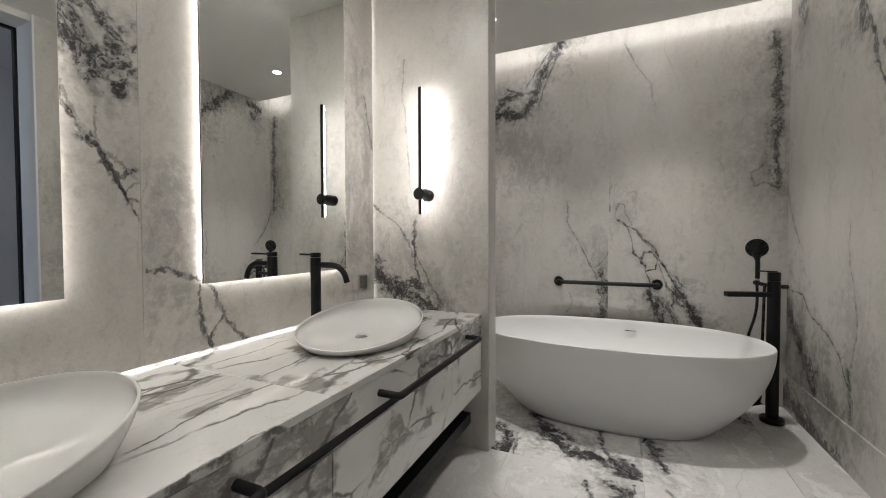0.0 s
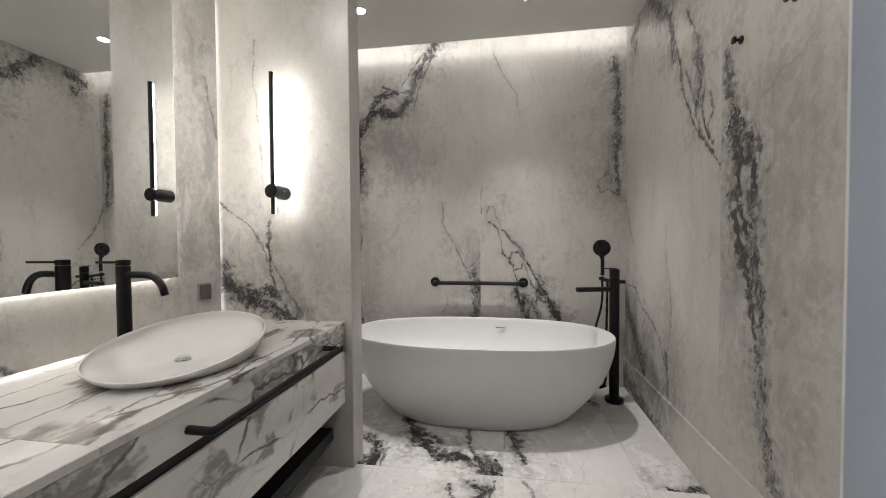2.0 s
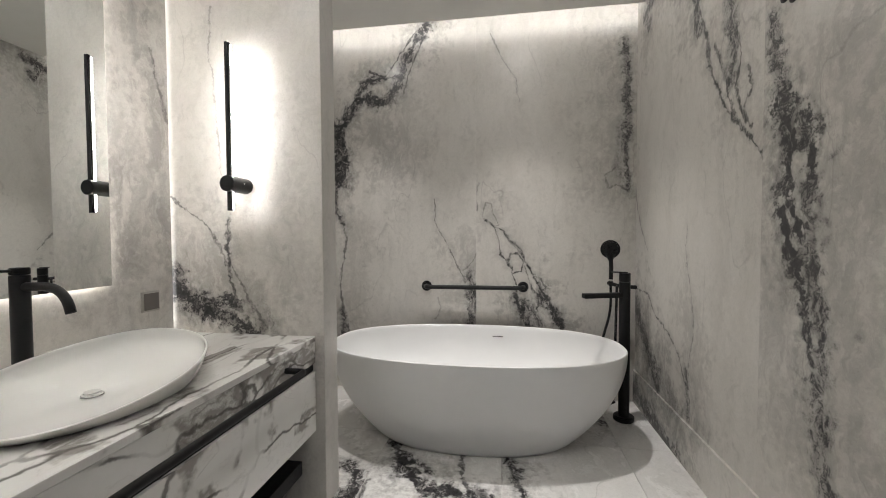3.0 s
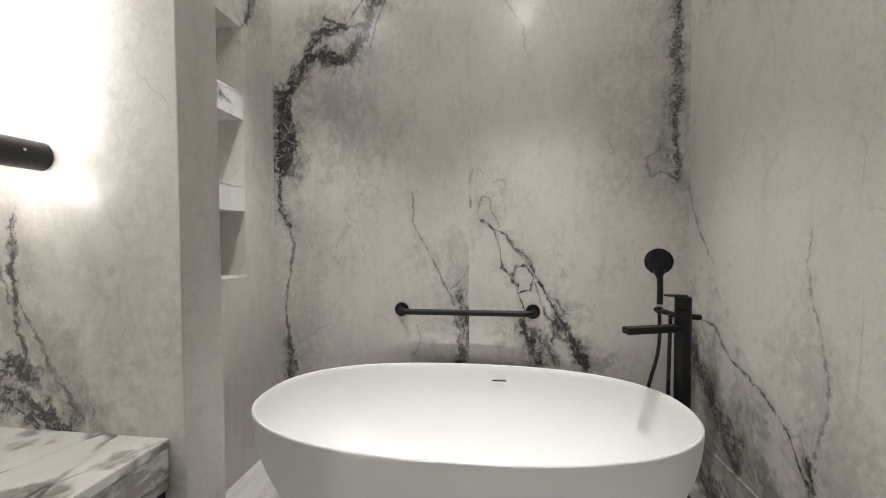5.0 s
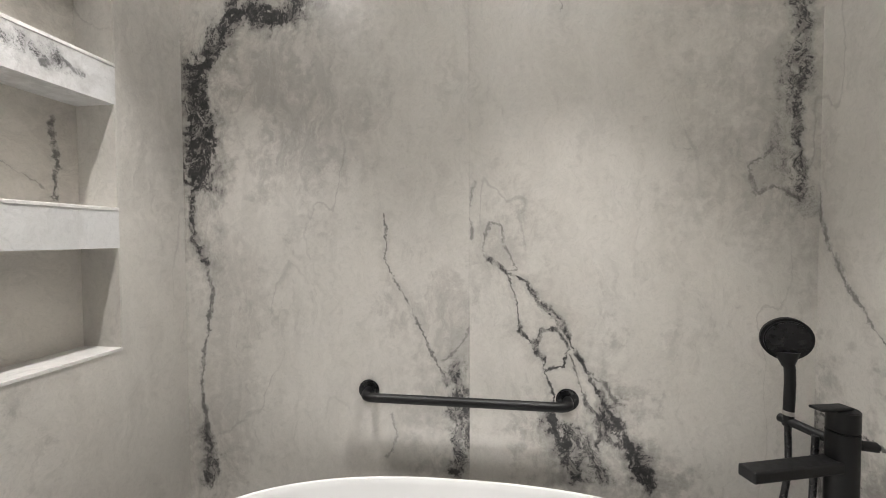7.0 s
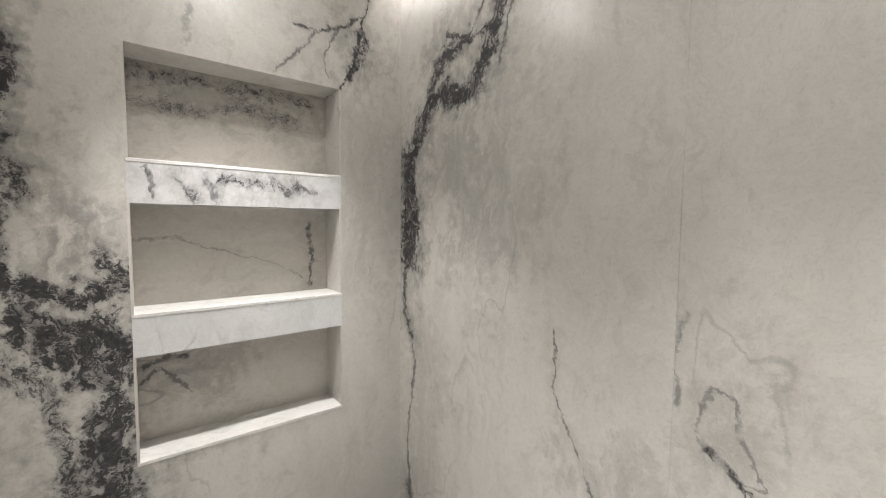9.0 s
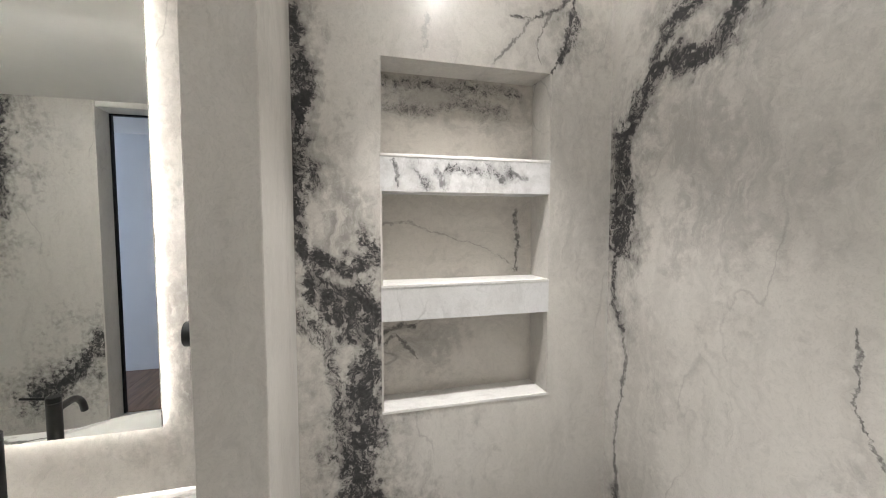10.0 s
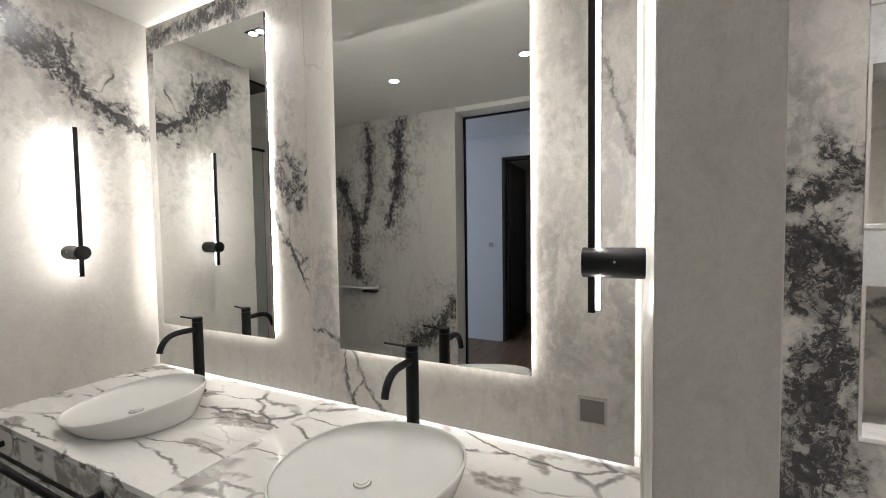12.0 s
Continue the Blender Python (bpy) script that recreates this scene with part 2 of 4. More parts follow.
VEINS_RECESS = (
    (0.04, 0.45, ((-0.947, 2.2), (-0.834, 2.195), (-0.734, 2.184), (-0.605, 2.227), (-0.418, 2.205))),
    (0.03, 0.5, ((-0.944, 2.281), (-0.782, 2.291), (-0.565, 2.287), (-0.348, 2.274))),
    (0.06, 0.2, ((-0.938, 2.238), (-0.662, 2.217), (-0.372, 2.212))),
    (0.006, 0.35, ((-0.955, 1.724), (-0.847, 1.741), (-0.711, 1.697), (-0.536, 1.647), (-0.381, 1.556))),
    (0.016, 0.7, ((-0.366, 1.77), (-0.351, 1.662), (-0.37, 1.531))),
    (0.012, 0.7, ((-0.932, 1.289), (-0.86, 1.314), (-0.809, 1.318))),
    (0.01, 0.6, ((-0.941, 1.242), (-0.885, 1.279), (-0.796, 1.185))),
    (0.04, 0.25, ((-0.94, 1.262), (-0.811, 1.272))),
)
VEINS_BAND = (
    (0.02, 0.75, ((-0.913, 1.953), (-0.896, 1.912), (-0.887, 1.869))),
    (0.03, 0.5, ((-0.834, 1.942), (-0.805, 1.909), (-0.783, 1.874))),
    (0.03, 0.55, ((-0.7, 1.938), (-0.639, 1.935), (-0.566, 1.934), (-0.467, 1.926))),
    (0.02, 0.6, ((-0.75, 1.922), (-0.726, 1.886), (-0.718, 1.862))),
    (0.012, 0.7, ((-0.508, 1.897), (-0.446, 1.932), (-0.381, 1.903))),
)
VEINS_RIGHT_SOUTH = (
    (0.05, 0.9, ((-4.11, 2.68), (-4.1, 2.07), (-4.19, 1.62))),
    (0.09, 0.9, ((-4.51, 2.1), (-4.31, 1.63), (-4.28, 1.03))),
    (0.08, 0.9, ((-3.69, 2.69), (-3.72, 2.11), (-3.86, 1.61))),
    (0.08, 0.9, ((-3.08, 0.78), (-3.23, 0.47), (-3.54, 0.33))),
)


# ---- node helpers ----
class Nodes:
    def __init__(self, name):
        self.mat = bpy.data.materials.new(name)
        self.mat.use_nodes = True
        self.tree = self.mat.node_tree
        self.bsdf = self.tree.nodes["Principled BSDF"]

    def add(self, kind, inputs=(), out=0, **props):
        n = self.tree.nodes.new(kind)
        for k, v in props.items():
            setattr(n, k, v)
        for key, v in (inputs.items() if isinstance(inputs, dict) else enumerate(inputs)):
            if v is None:
                continue
            if isinstance(v, bpy.types.NodeSocket):
                self.tree.links.new(v, n.inputs[key])
            else:
                n.inputs[key].default_value = v
        return n.outputs[out]

    def math(self, op, a, b=None, c=None, clamp=False):
        return self.add("ShaderNodeMath", (a, b, c), operation=op, use_clamp=clamp)

    def vec(self, op, a, b=None, out=0):
        return self.add("ShaderNodeVectorMath", (a, b), out, operation=op)

    def scaled(self, a, k):
        return self.add("ShaderNodeVectorMath", {0: a, "Scale": k}, operation="SCALE")

    def noise(self, p, scale, detail=4, rough=0.55, dist=0.0, out=0):
        return self.add("ShaderNodeTexNoise", {"Vector": p, "Scale": scale, "Detail": detail, "Roughness": rough, "Distortion": dist}, out)

    def ramp(self, v, a, b, lo=0.0, hi=1.0, smooth=True):
        return self.add("ShaderNodeMapRange", {"Value": v, "From Min": a, "From Max": b, "To Min": lo, "To Max": hi},
                        interpolation_type="SMOOTHSTEP" if smooth else "LINEAR")

    def mix(self, f, a, b):
        n = self.tree.nodes.new("ShaderNodeMix")
        n.data_type = "RGBA"
        for sock, v in ((n.inputs[0], f), (n.inputs[6], a), (n.inputs[7], b)):
            if isinstance(v, bpy.types.NodeSocket):
                self.tree.links.new(v, sock)
            else:
                sock.default_value = (*v, 1) if isinstance(v, tuple) and len(v) == 3 else v
        return n.outputs[2]

    def position(self):
        return self.add("ShaderNodeNewGeometry")

    def done(self, color, rough=0.4, metal=0.0, bump=None, height=0.002, spec=0.5, coat=0.0):
        for key, v in (("Base Color", color), ("Roughness", rough), ("Metallic", metal), ("Specular IOR Level", spec), ("Coat Weight", coat)):
            if isinstance(v, bpy.types.NodeSocket):
                self.tree.links.new(v, self.bsdf.inputs[key])
            else:
                self.bsdf.inputs[key].default_value = (*v, 1) if isinstance(v, tuple) else v
        if bump is not None:
            n = self.add("ShaderNodeBump", {"Strength": 0.5, "Distance": height, "Height": bump})
            self.tree.links.new(n, self.bsdf.inputs["Normal"])
        return self.mat


def plane_y(y):
    return lambda a, b: Vector((a, y, b))


def plane_x(x):
    return lambda a, b: Vector((x, a, b))


def plane_z(z):
    return lambda a, b: Vector((a, b, z))


def marble(name, veins=(), place=None, white=(0.592, 0.57, 0.534), rough=0.30, shift=(0, 0, 0), wisps=1.0, tiled=False, grain=(1.0, 1.0, 0.42)):
    """Pale stone with soft grey clouds, hairlines and the dark broken bands given as (half width, darkness, line)."""
    k = Nodes(name)
    pos = k.vec("ADD", k.position(), shift)
    seed = pos
    if tiled:
        rnd = k.add("ShaderNodeObjectInfo", out=5)
        seed = k.vec("ADD", pos, k.scaled(k.add("ShaderNodeCombineXYZ", (rnd, k.math("MULTIPLY", rnd, 3.7), rnd)), 40.0))
    w1 = k.scaled(k.vec("SUBTRACT", k.noise(seed, 4.0, 3, out=1), (0.5, 0.5, 0.5)), 0.22)
    w2 = k.scaled(k.vec("SUBTRACT", k.noise(seed, 17.0, 5, 0.65, out=1), (0.5, 0.5, 0.5)), 0.075)
    w3 = k.scaled(k.vec("SUBTRACT", k.noise(seed, 70.0, 4, 0.7, out=1), (0.5, 0.5, 0.5)), 0.022)
    q = k.vec("ADD", k.vec("ADD", pos, k.scaled(w1, 0.22)), k.vec("ADD", k.scaled(w2, 0.62), w3))
    qs = k.vec("ADD", k.vec("ADD", seed, w1), w2)
    if place:
        # veins wander within the face of the slab only
        o, e = place(0, 0), place(1, 1)
        keep_axes = tuple(float(e[i] != o[i]) for i in range(3))
        q = k.vec("ADD", k.vec("MULTIPLY", q, keep_axes), tuple(o[i] if not keep_axes[i] else 0.0 for i in range(3)))
    low = k.ramp(k.noise(seed, 5.0, 3), 0.34, 0.66, 0.35, 1.75, False)
    low = k.math("MULTIPLY", low, k.ramp(k.noise(seed, 26.0, 4, 0.6), 0.36, 0.64, 0.45, 1.7, False))
    band, veil, lines = None, None, None
    for width, dark, line in veins:
        width *= 1.3 if width <= 0.02 else 1.22
        pts = [place(*p) for p in line]
        face = (place(1, 0) - place(0, 0)).cross(place(0, 1) - place(0, 0))
        d = None
        for a, b in zip(pts, pts[1:]):
            run = (b - a).normalized()
            side = run.cross(face)
            off = k.math("SUBTRACT", k.vec("DOT_PRODUCT", q, tuple(side), out=1), a.dot(side))
            past = k.math("ABSOLUTE", k.math("SUBTRACT", k.vec("DOT_PRODUCT", q, tuple(run), out=1), (a + b).dot(run) / 2))
            past = k.math("MAXIMUM", k.math("SUBTRACT", past, (b - a).length / 2), 0.0)
            one = k.math("MULTIPLY_ADD", off, off, k.math("MULTIPLY", past, past))
            d = one if d is None else k.math("MINIMUM", d, one)
        d = k.math("SQRT", d)
        d = k.math("DIVIDE", d, low)
        if width <= 0.027:
            thin = k.ramp(d, width * 0.55, width * 0.14, 0.0, dark)
            lines = thin if lines is None else k.math("MAXIMUM", lines, thin)
        elif dark >= 0.4:
            m = k.ramp(d, width * 1.35, 0.0, 0.0, dark)
            band = m if band is None else k.math("MAXIMUM", band, m)
        v = k.ramp(d, width * 2.0 + (0.10 if width > 0.027 else 0.03), 0.0, 0.0, 2.2 * dark if dark < 0.4 and width > 0.027 else (0.8 if width > 0.027 else 0.4) * dark)
        veil = v if veil is None else k.math("MAXIMUM", veil, v)
    # clouds and streaks
    stretch = k.vec("MULTIPLY", qs, grain)
    clouds = k.ramp(k.noise(stretch, 2.4, 6, 0.6), 0.40, 0.70)
    streak = k.noise(k.vec("MULTIPLY", qs, tuple(0.6 * g if g < 1 else g for g in grain)), 7.5, 7, 0.62, 0.5)
    blot = k.noise(stretch, 9.0, 5, 0.65, 0.6)
    fine = k.noise(qs, 52.0, 5, 0.62)
    col = k.mix(k.math("MULTIPLY", clouds, 0.34), white, tuple(c * f for c, f in zip(white, (0.72, 0.70, 0.67))))
    col = k.mix(k.math("MULTIPLY", k.ramp(streak, 0.48, 0.72), 0.27), col, tuple(0.55 * c for c in white))
    col = k.mix(k.math("MULTIPLY", k.ramp(blot, 0.52, 0.70), 0.15), col, tuple(0.60 * c for c in white))
    col = k.mix(k.math("MULTIPLY", k.ramp(fine, 0.42, 0.66), 0.09), col, tuple(0.62 * c for c in white))
    col = k.mix(k.math("MULTIPLY", k.ramp(fine, 0.52, 0.30), 0.09), col, tuple(min(0.8, 1.25 * c) for c in white))
    feather = k.noise(k.vec("MULTIPLY", qs, tuple(0.55 * g if g < 1 else g for g in grain)), 21.0, 8, 0.72, 0.5)
    where = k.ramp(k.noise(seed, 2.2, 3), 0.40, 0.62, 0.25, 1.0)
    col = k.mix(k.math("MULTIPLY", k.ramp(feather, 0.50, 0.68), k.math("MULTIPLY", where, 0.40)), col, tuple(0.5 * c for c in white))
    dust = k.noise(k.vec("MULTIPLY", qs, grain), 190.0, 4, 0.7)
    col = k.mix(k.math("MULTIPLY", k.ramp(dust, 0.45, 0.68), 0.32), col, tuple(0.6 * c for c in white))
    # hairlines
    calm = k.vec("ADD", k.vec("MULTIPLY", seed, grain), k.scaled(w2, 0.35))
    hair = k.math("ABSOLUTE", k.math("SUBTRACT", k.noise(calm, 1.7, 3, 0.5), 0.5))
    keep = k.ramp(k.noise(seed, 1.6, 3), 0.46, 0.62)
    line = k.math("MULTIPLY", k.ramp(hair, 0.0045, 0.0), k.math("MULTIPLY", keep, 0.3 * wisps))
    col = k.mix(line, col, (0.15, 0.14, 0.135))
    hair2 = k.math("ABSOLUTE", k.math("SUBTRACT", k.noise(k.vec("ADD", stretch, (5.2, 3.3, 9.1)), 4.6, 6, 0.6), 0.5))
    col = k.mix(k.math("MULTIPLY", k.ramp(hair2, 0.012, 0.0), k.math("MULTIPLY", keep, 0.10 * wisps)), col, (0.2, 0.19, 0.18))
    if veil is not None:
        tall = (1, 1, 0.42) if grain[2] < 1 else (1, 0.6, 1)
        wisp = k.noise(k.vec("MULTIPLY", qs, tuple(0.6 * g if g < 1 else g for g in tall)), 17.0, 8, 0.70, 0.4)
        soft = k.math("MULTIPLY", k.math("MULTIPLY", veil, 1.0), k.ramp(wisp, 0.32, 0.60, 0.12, 1.0), clamp=True)
        col = k.mix(k.math("MULTIPLY", soft, 0.85), col, (0.118, 0.109, 0.102))
        base = band if band is not None else 0.0
        # broken dark stone: pale pebbles in a black net, ragged at the rim
        wild = k.scaled(k.vec("SUBTRACT", k.noise(qs, 30.0, 5, 0.7, out=1), (0.5, 0.5, 0.5)), 0.085)
        cell_p = k.vec("ADD", k.vec("MULTIPLY", qs, tall), wild)
        big = k.add("ShaderNodeTexVoronoi", {"Vector": cell_p, "Scale": 33.0}, feature="DISTANCE_TO_EDGE")
        small = k.add("ShaderNodeTexVoronoi", {"Vector": cell_p, "Scale": 80.0}, feature="DISTANCE_TO_EDGE")
        torn = k.noise(k.vec("MULTIPLY", qs, tall), 38.0, 9, 0.74, 0.3)
        smoke = k.math("MULTIPLY", k.ramp(base, 0.05, 0.9), k.ramp(torn, 0.36, 0.60, 0.12, 1.0))
        col = k.mix(k.math("MULTIPLY", smoke, 0.85), col, (0.085, 0.080, 0.079))
        pebble = k.math("MULTIPLY", k.ramp(big, 0.05, 0.20), k.ramp(k.noise(qs, 13.0, 3), 0.40, 0.56, 0.15, 1.0))
        grit = k.ramp(small, 0.02, 0.16)
        heat = k.math("ADD", k.math("MULTIPLY", base, 1.12), k.math("MULTIPLY", k.math("SUBTRACT", torn, 0.5), 2.3))
        heat = k.math("SUBTRACT", heat, k.math("MULTIPLY", pebble, 0.78))
        heat = k.math("SUBTRACT", heat, k.math("MULTIPLY", grit, 0.25))
        clot = k.math("MULTIPLY", k.ramp(heat, 0.32, 0.52, 0.0, 0.98), k.ramp(base, 0.20, 0.55))
        net = k.math("MULTIPLY", k.ramp(big, 0.035, 0.004), k.ramp(base, 0.10, 0.55, 0.0, 0.9))
        ink = k.math("MAXIMUM", net, clot, clamp=True)
        if lines is not None:
            ink = k.math("MAXIMUM", ink, k.math("MULTIPLY", lines, k.ramp(torn, 0.36, 0.56, 0.2, 1.1)), clamp=True)
        col = k.mix(ink, col, k.mix(k.ramp(fine, 0.35, 0.65), (0.012, 0.0115, 0.013), (0.040, 0.038, 0.039)))
    return k.done(col, k.ramp(streak, 0.3, 0.8, rough, rough + 0.10), bump=fine, height=0.0001)


def veined(name, gloss=0.06, shift=(0, 0, 0), size=1.0, patch=0.50):
    """Polished white stone with taupe veins that part it into long slanting cells."""
    k = Nodes(name)
    pos = k.vec("ADD", k.position(), shift)
    w = k.scaled(k.vec("SUBTRACT", k.noise(pos, 2.6, 3, 0.5, out=1), (0.5, 0.5, 0.5)), 0.14)
    w2 = k.scaled(k.vec("SUBTRACT", k.noise(pos, 17.0, 5, 0.65, out=1), (0.5, 0.5, 0.5)), 0.030)
    q = k.vec("ADD", k.vec("ADD", pos, w), w2)
    slant = k.add("ShaderNodeMapping", {"Vector": q, "Rotation": (0.45, 0.1, 0.5), "Scale": (5.0 / size, 1.5 / size, 3.4 / size)})
    edge = k.add("ShaderNodeTexVoronoi", {"Vector": slant, "Scale": 1.0}, feature="DISTANCE_TO_EDGE")
    edge2 = k.add("ShaderNodeTexVoronoi", {"Vector": k.vec("ADD", slant, (4.3, 1.2, 7.7)), "Scale": 2.3}, feature="DISTANCE_TO_EDGE")
    body = k.noise(pos, 3.4, 4)
    side = k.noise(k.vec("ADD", pos, (9.1, 2.2, 5.5)), 4.0, 3)
    grain = k.noise(slant, 7.0, 6, 0.68)
    broad = k.math("MULTIPLY", k.ramp(edge, 0.19, 0.13), k.ramp(body, patch, patch + 0.05))
    thin = k.math("MULTIPLY", k.ramp(edge, 0.030, 0.004), k.ramp(side, 0.40, 0.54, 0.12, 0.85))
    thin2 = k.math("MULTIPLY", k.ramp(edge2, 0.035, 0.0), k.ramp(body, 0.47, 0.6, 0.0, 0.4))
    col = k.mix(k.math("MULTIPLY", k.ramp(k.noise(slant, 0.9, 5), 0.45, 0.7), 0.4), (0.78, 0.77, 0.745), (0.58, 0.56, 0.53))
    col = k.mix(k.math("MULTIPLY", broad, k.ramp(grain, 0.34, 0.54, 0.25, 0.85)), col, (0.24, 0.22, 0.20))
    col = k.mix(thin, col, (0.10, 0.09, 0.083))
    col = k.mix(thin2, col, (0.16, 0.145, 0.135))
    hair = k.math("ABSOLUTE", k.math("SUBTRACT", k.noise(slant, 1.6, 7, 0.6), 0.5))
    col = k.mix(k.math("MULTIPLY", k.ramp(hair, 0.010, 0.0), 0.15), col, (0.25, 0.23, 0.21))
    return k.done(col, k.ramp(grain, 0.3, 0.7, gloss, gloss + 0.06))


def plain(name, color, rough=0.5, metal=0.0, vary=0.06, scale=30.0, coat=0.0, spec=0.5):
    k = Nodes(name)
    p = k.position()
    a = k.ramp(k.noise(p, scale, 5), 0.3, 0.7)
    b = k.ramp(k.noise(p, scale * 0.09, 3), 0.3, 0.7)
    f = k.math("MULTIPLY", k.math("ADD", a, b), 0.5)
    col = k.mix(f, tuple(c * (1 - vary) for c in color), tuple(min(1, c * (1 + vary)) for c in color))
    return k.done(col, k.ramp(a, 0, 1, rough * 0.92, min(1, rough * 1.1)), metal, bump=a, height=0.0002, spec=spec, coat=coat)


def wood(name, light, dark, plank=0.0):
    k = Nodes(name)
    p = k.position()
    rnd = k.add("ShaderNodeObjectInfo", out=5)
    q = k.vec("ADD", p, k.scaled(k.add("ShaderNodeCombineXYZ", (rnd, rnd, rnd)), 11.0))
    g = k.noise(k.vec("MULTIPLY", q, (2.2, 40, 40)), 1.0, 6, 0.65)
    col = k.mix(k.ramp(g, 0.3, 0.7), dark, light)
    col = k.mix(k.math("MULTIPLY", rnd, 0.35), col, dark)
    return k.done(col, 0.45, bump=g, height=0.0006)


def glow(name, strength, color=WARM):
    k = Nodes(name)
    e = k.add("ShaderNodeEmission", {"Color": (*color, 1), "Strength": strength})
    k.tree.links.new(e, k.tree.nodes["Material Output"].inputs[0])
    return k.mat


def clear_glass(name):
    k = Nodes(name)
    k.bsdf.inputs["Transmission Weight"].default_value = 1.0
    return k.done((0.86, 0.93, 0.90), 0.02)


SEAM = 1.156
M_BACK_L = marble("marble_bath_wall", VEINS_BACK_LEFT, plane_y(0))
M_BACK_R = marble("marble_bath_wall_second", VEINS_BACK_RIGHT, plane_y(0), shift=(0, 0, 0))
M_RIGHT = marble("marble_right_wall", VEINS_RIGHT_NORTH + VEINS_SHADE_RIGHT_LOW, plane_x(XR))
M_RIGHT_B = marble("marble_right_wall_second", VEINS_RIGHT_DOOR, plane_x(XR))
M_RIGHT_S = marble("marble_right_wall_south", VEINS_RIGHT_SOUTH, plane_x(XR))
M_NICHE = marble("marble_niche_wall", VEINS_NICHE, plane_x(0))
SEAM_M = -2.701
M_MIRROR_A, M_MIRROR_B = (
    marble("marble_mirror_wall", tuple(v for v in VEINS_MIRROR_WALL + VEINS_MIRROR_STRIP if (v[2][0][0] > SEAM_M) == north), plane_x(XM))
    for north in (False, True))
M_PART = marble("marble_partition", VEINS_PARTITION, plane_y(YP0))
M_END = marble("marble_end_wall", VEINS_END, plane_y(YE))
M_SILL = marble("marble_sill", (), None, white=(0.74, 0.73, 0.71), rough=0.2, shift=(1.1, 5.2, 0.2), wisps=0.6, grain=(1.0, 0.4, 1.0))
M_SLAB = marble("marble_plain", (), None, shift=(7.3, 2.1, 0.4))
M_RECESS = marble("marble_recess_back", VEINS_RECESS, plane_x(-0.144), white=(0.60, 0.568, 0.52), wisps=1.6, grain=(1.0, 0.4, 1.0))
M_BAND = marble("marble_band", VEINS_BAND, plane_x(0), white=(0.66, 0.66, 0.66))
M_TOP = veined("marble_counter")
M_TOP_B = veined("marble_counter_second", 0.06, (1.9, 0.6, 2.2))
M_FRONT = veined("marble_drawer_front", 0.14, (3.3, 1.7, 0.9), 0.8, 0.46)
M_BLACK = plain("black_matt_metal", (0.006, 0.006, 0.0065), 0.45, 0.0, 0.15, 60, spec=0.3)
M_BLACK_SATIN = plain("black_satin_metal", (0.008, 0.008, 0.009), 0.28, 0.1, 0.15, 60)
M_TUB = plain("white_stone_resin", (0.74, 0.74, 0.735), 0.38, 0, 0.015, 14)
M_CERAMIC = plain("white_glazed_ceramic", (0.82, 0.815, 0.79), 0.06, 0, 0.012, 10, coat=0.4)
M_CEIL = plain("white_ceiling_paint", (0.74, 0.73, 0.70), 0.75, 0, 0.02, 60)
M_WHITE = plain("white_wall_paint", (0.74, 0.75, 0.76), 0.7, 0, 0.02, 60)
M_PLATE = plain("taupe_metal_plate", (0.20, 0.185, 0.17), 0.45, 0.4, 0.05, 90)
M_STEEL = plain("brushed_steel", (0.48, 0.46, 0.43), 0.32, 0.9, 0.05, 90)
M_CHROME = plain("chrome", (0.8, 0.8, 0.8), 0.08, 1.0, 0.02, 50)
M_JOINT = plain("grey_joint", (0.42, 0.41, 0.39), 0.8, 0, 0.06, 50)
M_CORE = plain("wall_core", (0.45, 0.44, 0.42), 0.9, 0, 0.05, 20)
M_BROWN = wood("dark_brown_wood", (0.10, 0.075, 0.055), (0.05, 0.038, 0.03))
M_OAK = wood("brown_oak_planks", (0.26, 0.165, 0.105), (0.14, 0.085, 0.055))
M_WENGE = wood("wenge_door", (0.035, 0.027, 0.022), (0.014, 0.011, 0.009))
M_GLASS = clear_glass("shower_glass")
k = Nodes("silver_mirror")
M_SILVER = k.done((0.90, 0.915, 0.90), 0.004, 1.0)
G_BACK = glow("led_wall", LED_BACK)
G_MIRROR = glow("led_mirror", LED_MIRROR, (1.0, 0.95, 0.89))
G_SCONCE = glow("led_sconce", LED_SCONCE)
G_COVE = glow("led_cove", LED_COVE)
G_BULK = glow("led_ledge", LED_BULK)
G_TWIN = glow("twin_lamp_face", 400.0)
G_SPOT = glow("lamp_face", 200.0)

# ---- mesh helpers ----
ORIGIN = {}


def thing(name, base, label="", category="", group="", kind=""):
    ob = new(name)
    ob.empty_display_size = 0.05
    ob.location = base
    ORIGIN[ob.name] = Vector(base)
    return tagged(ob, label, category, group, kind)


def part(name, bm, material, parent=None, label="", smooth=False, angle=35):
    """Links a bmesh in world coordinates as one mesh, under parent if given."""
    org = ORIGIN.get(parent.name, Vector()) if parent else Vector()
    bmesh.ops.translate(bm, verts=bm.verts, vec=-org)
    me = bpy.data.meshes.new(name)
    bm.to_mesh(me)
    bm.free()
    me.materials.append(material)
    if smooth:
        me.shade_smooth()
        me.set_sharp_from_angle(angle=radians(angle))
    ob = new(name, me)
    if parent:
        ob.parent = parent
        ORIGIN[ob.name] = org
        if parent.type == "MESH":
            ORIGIN[ob.name] = org
    if label:
        ob["label"] = label
    return ob


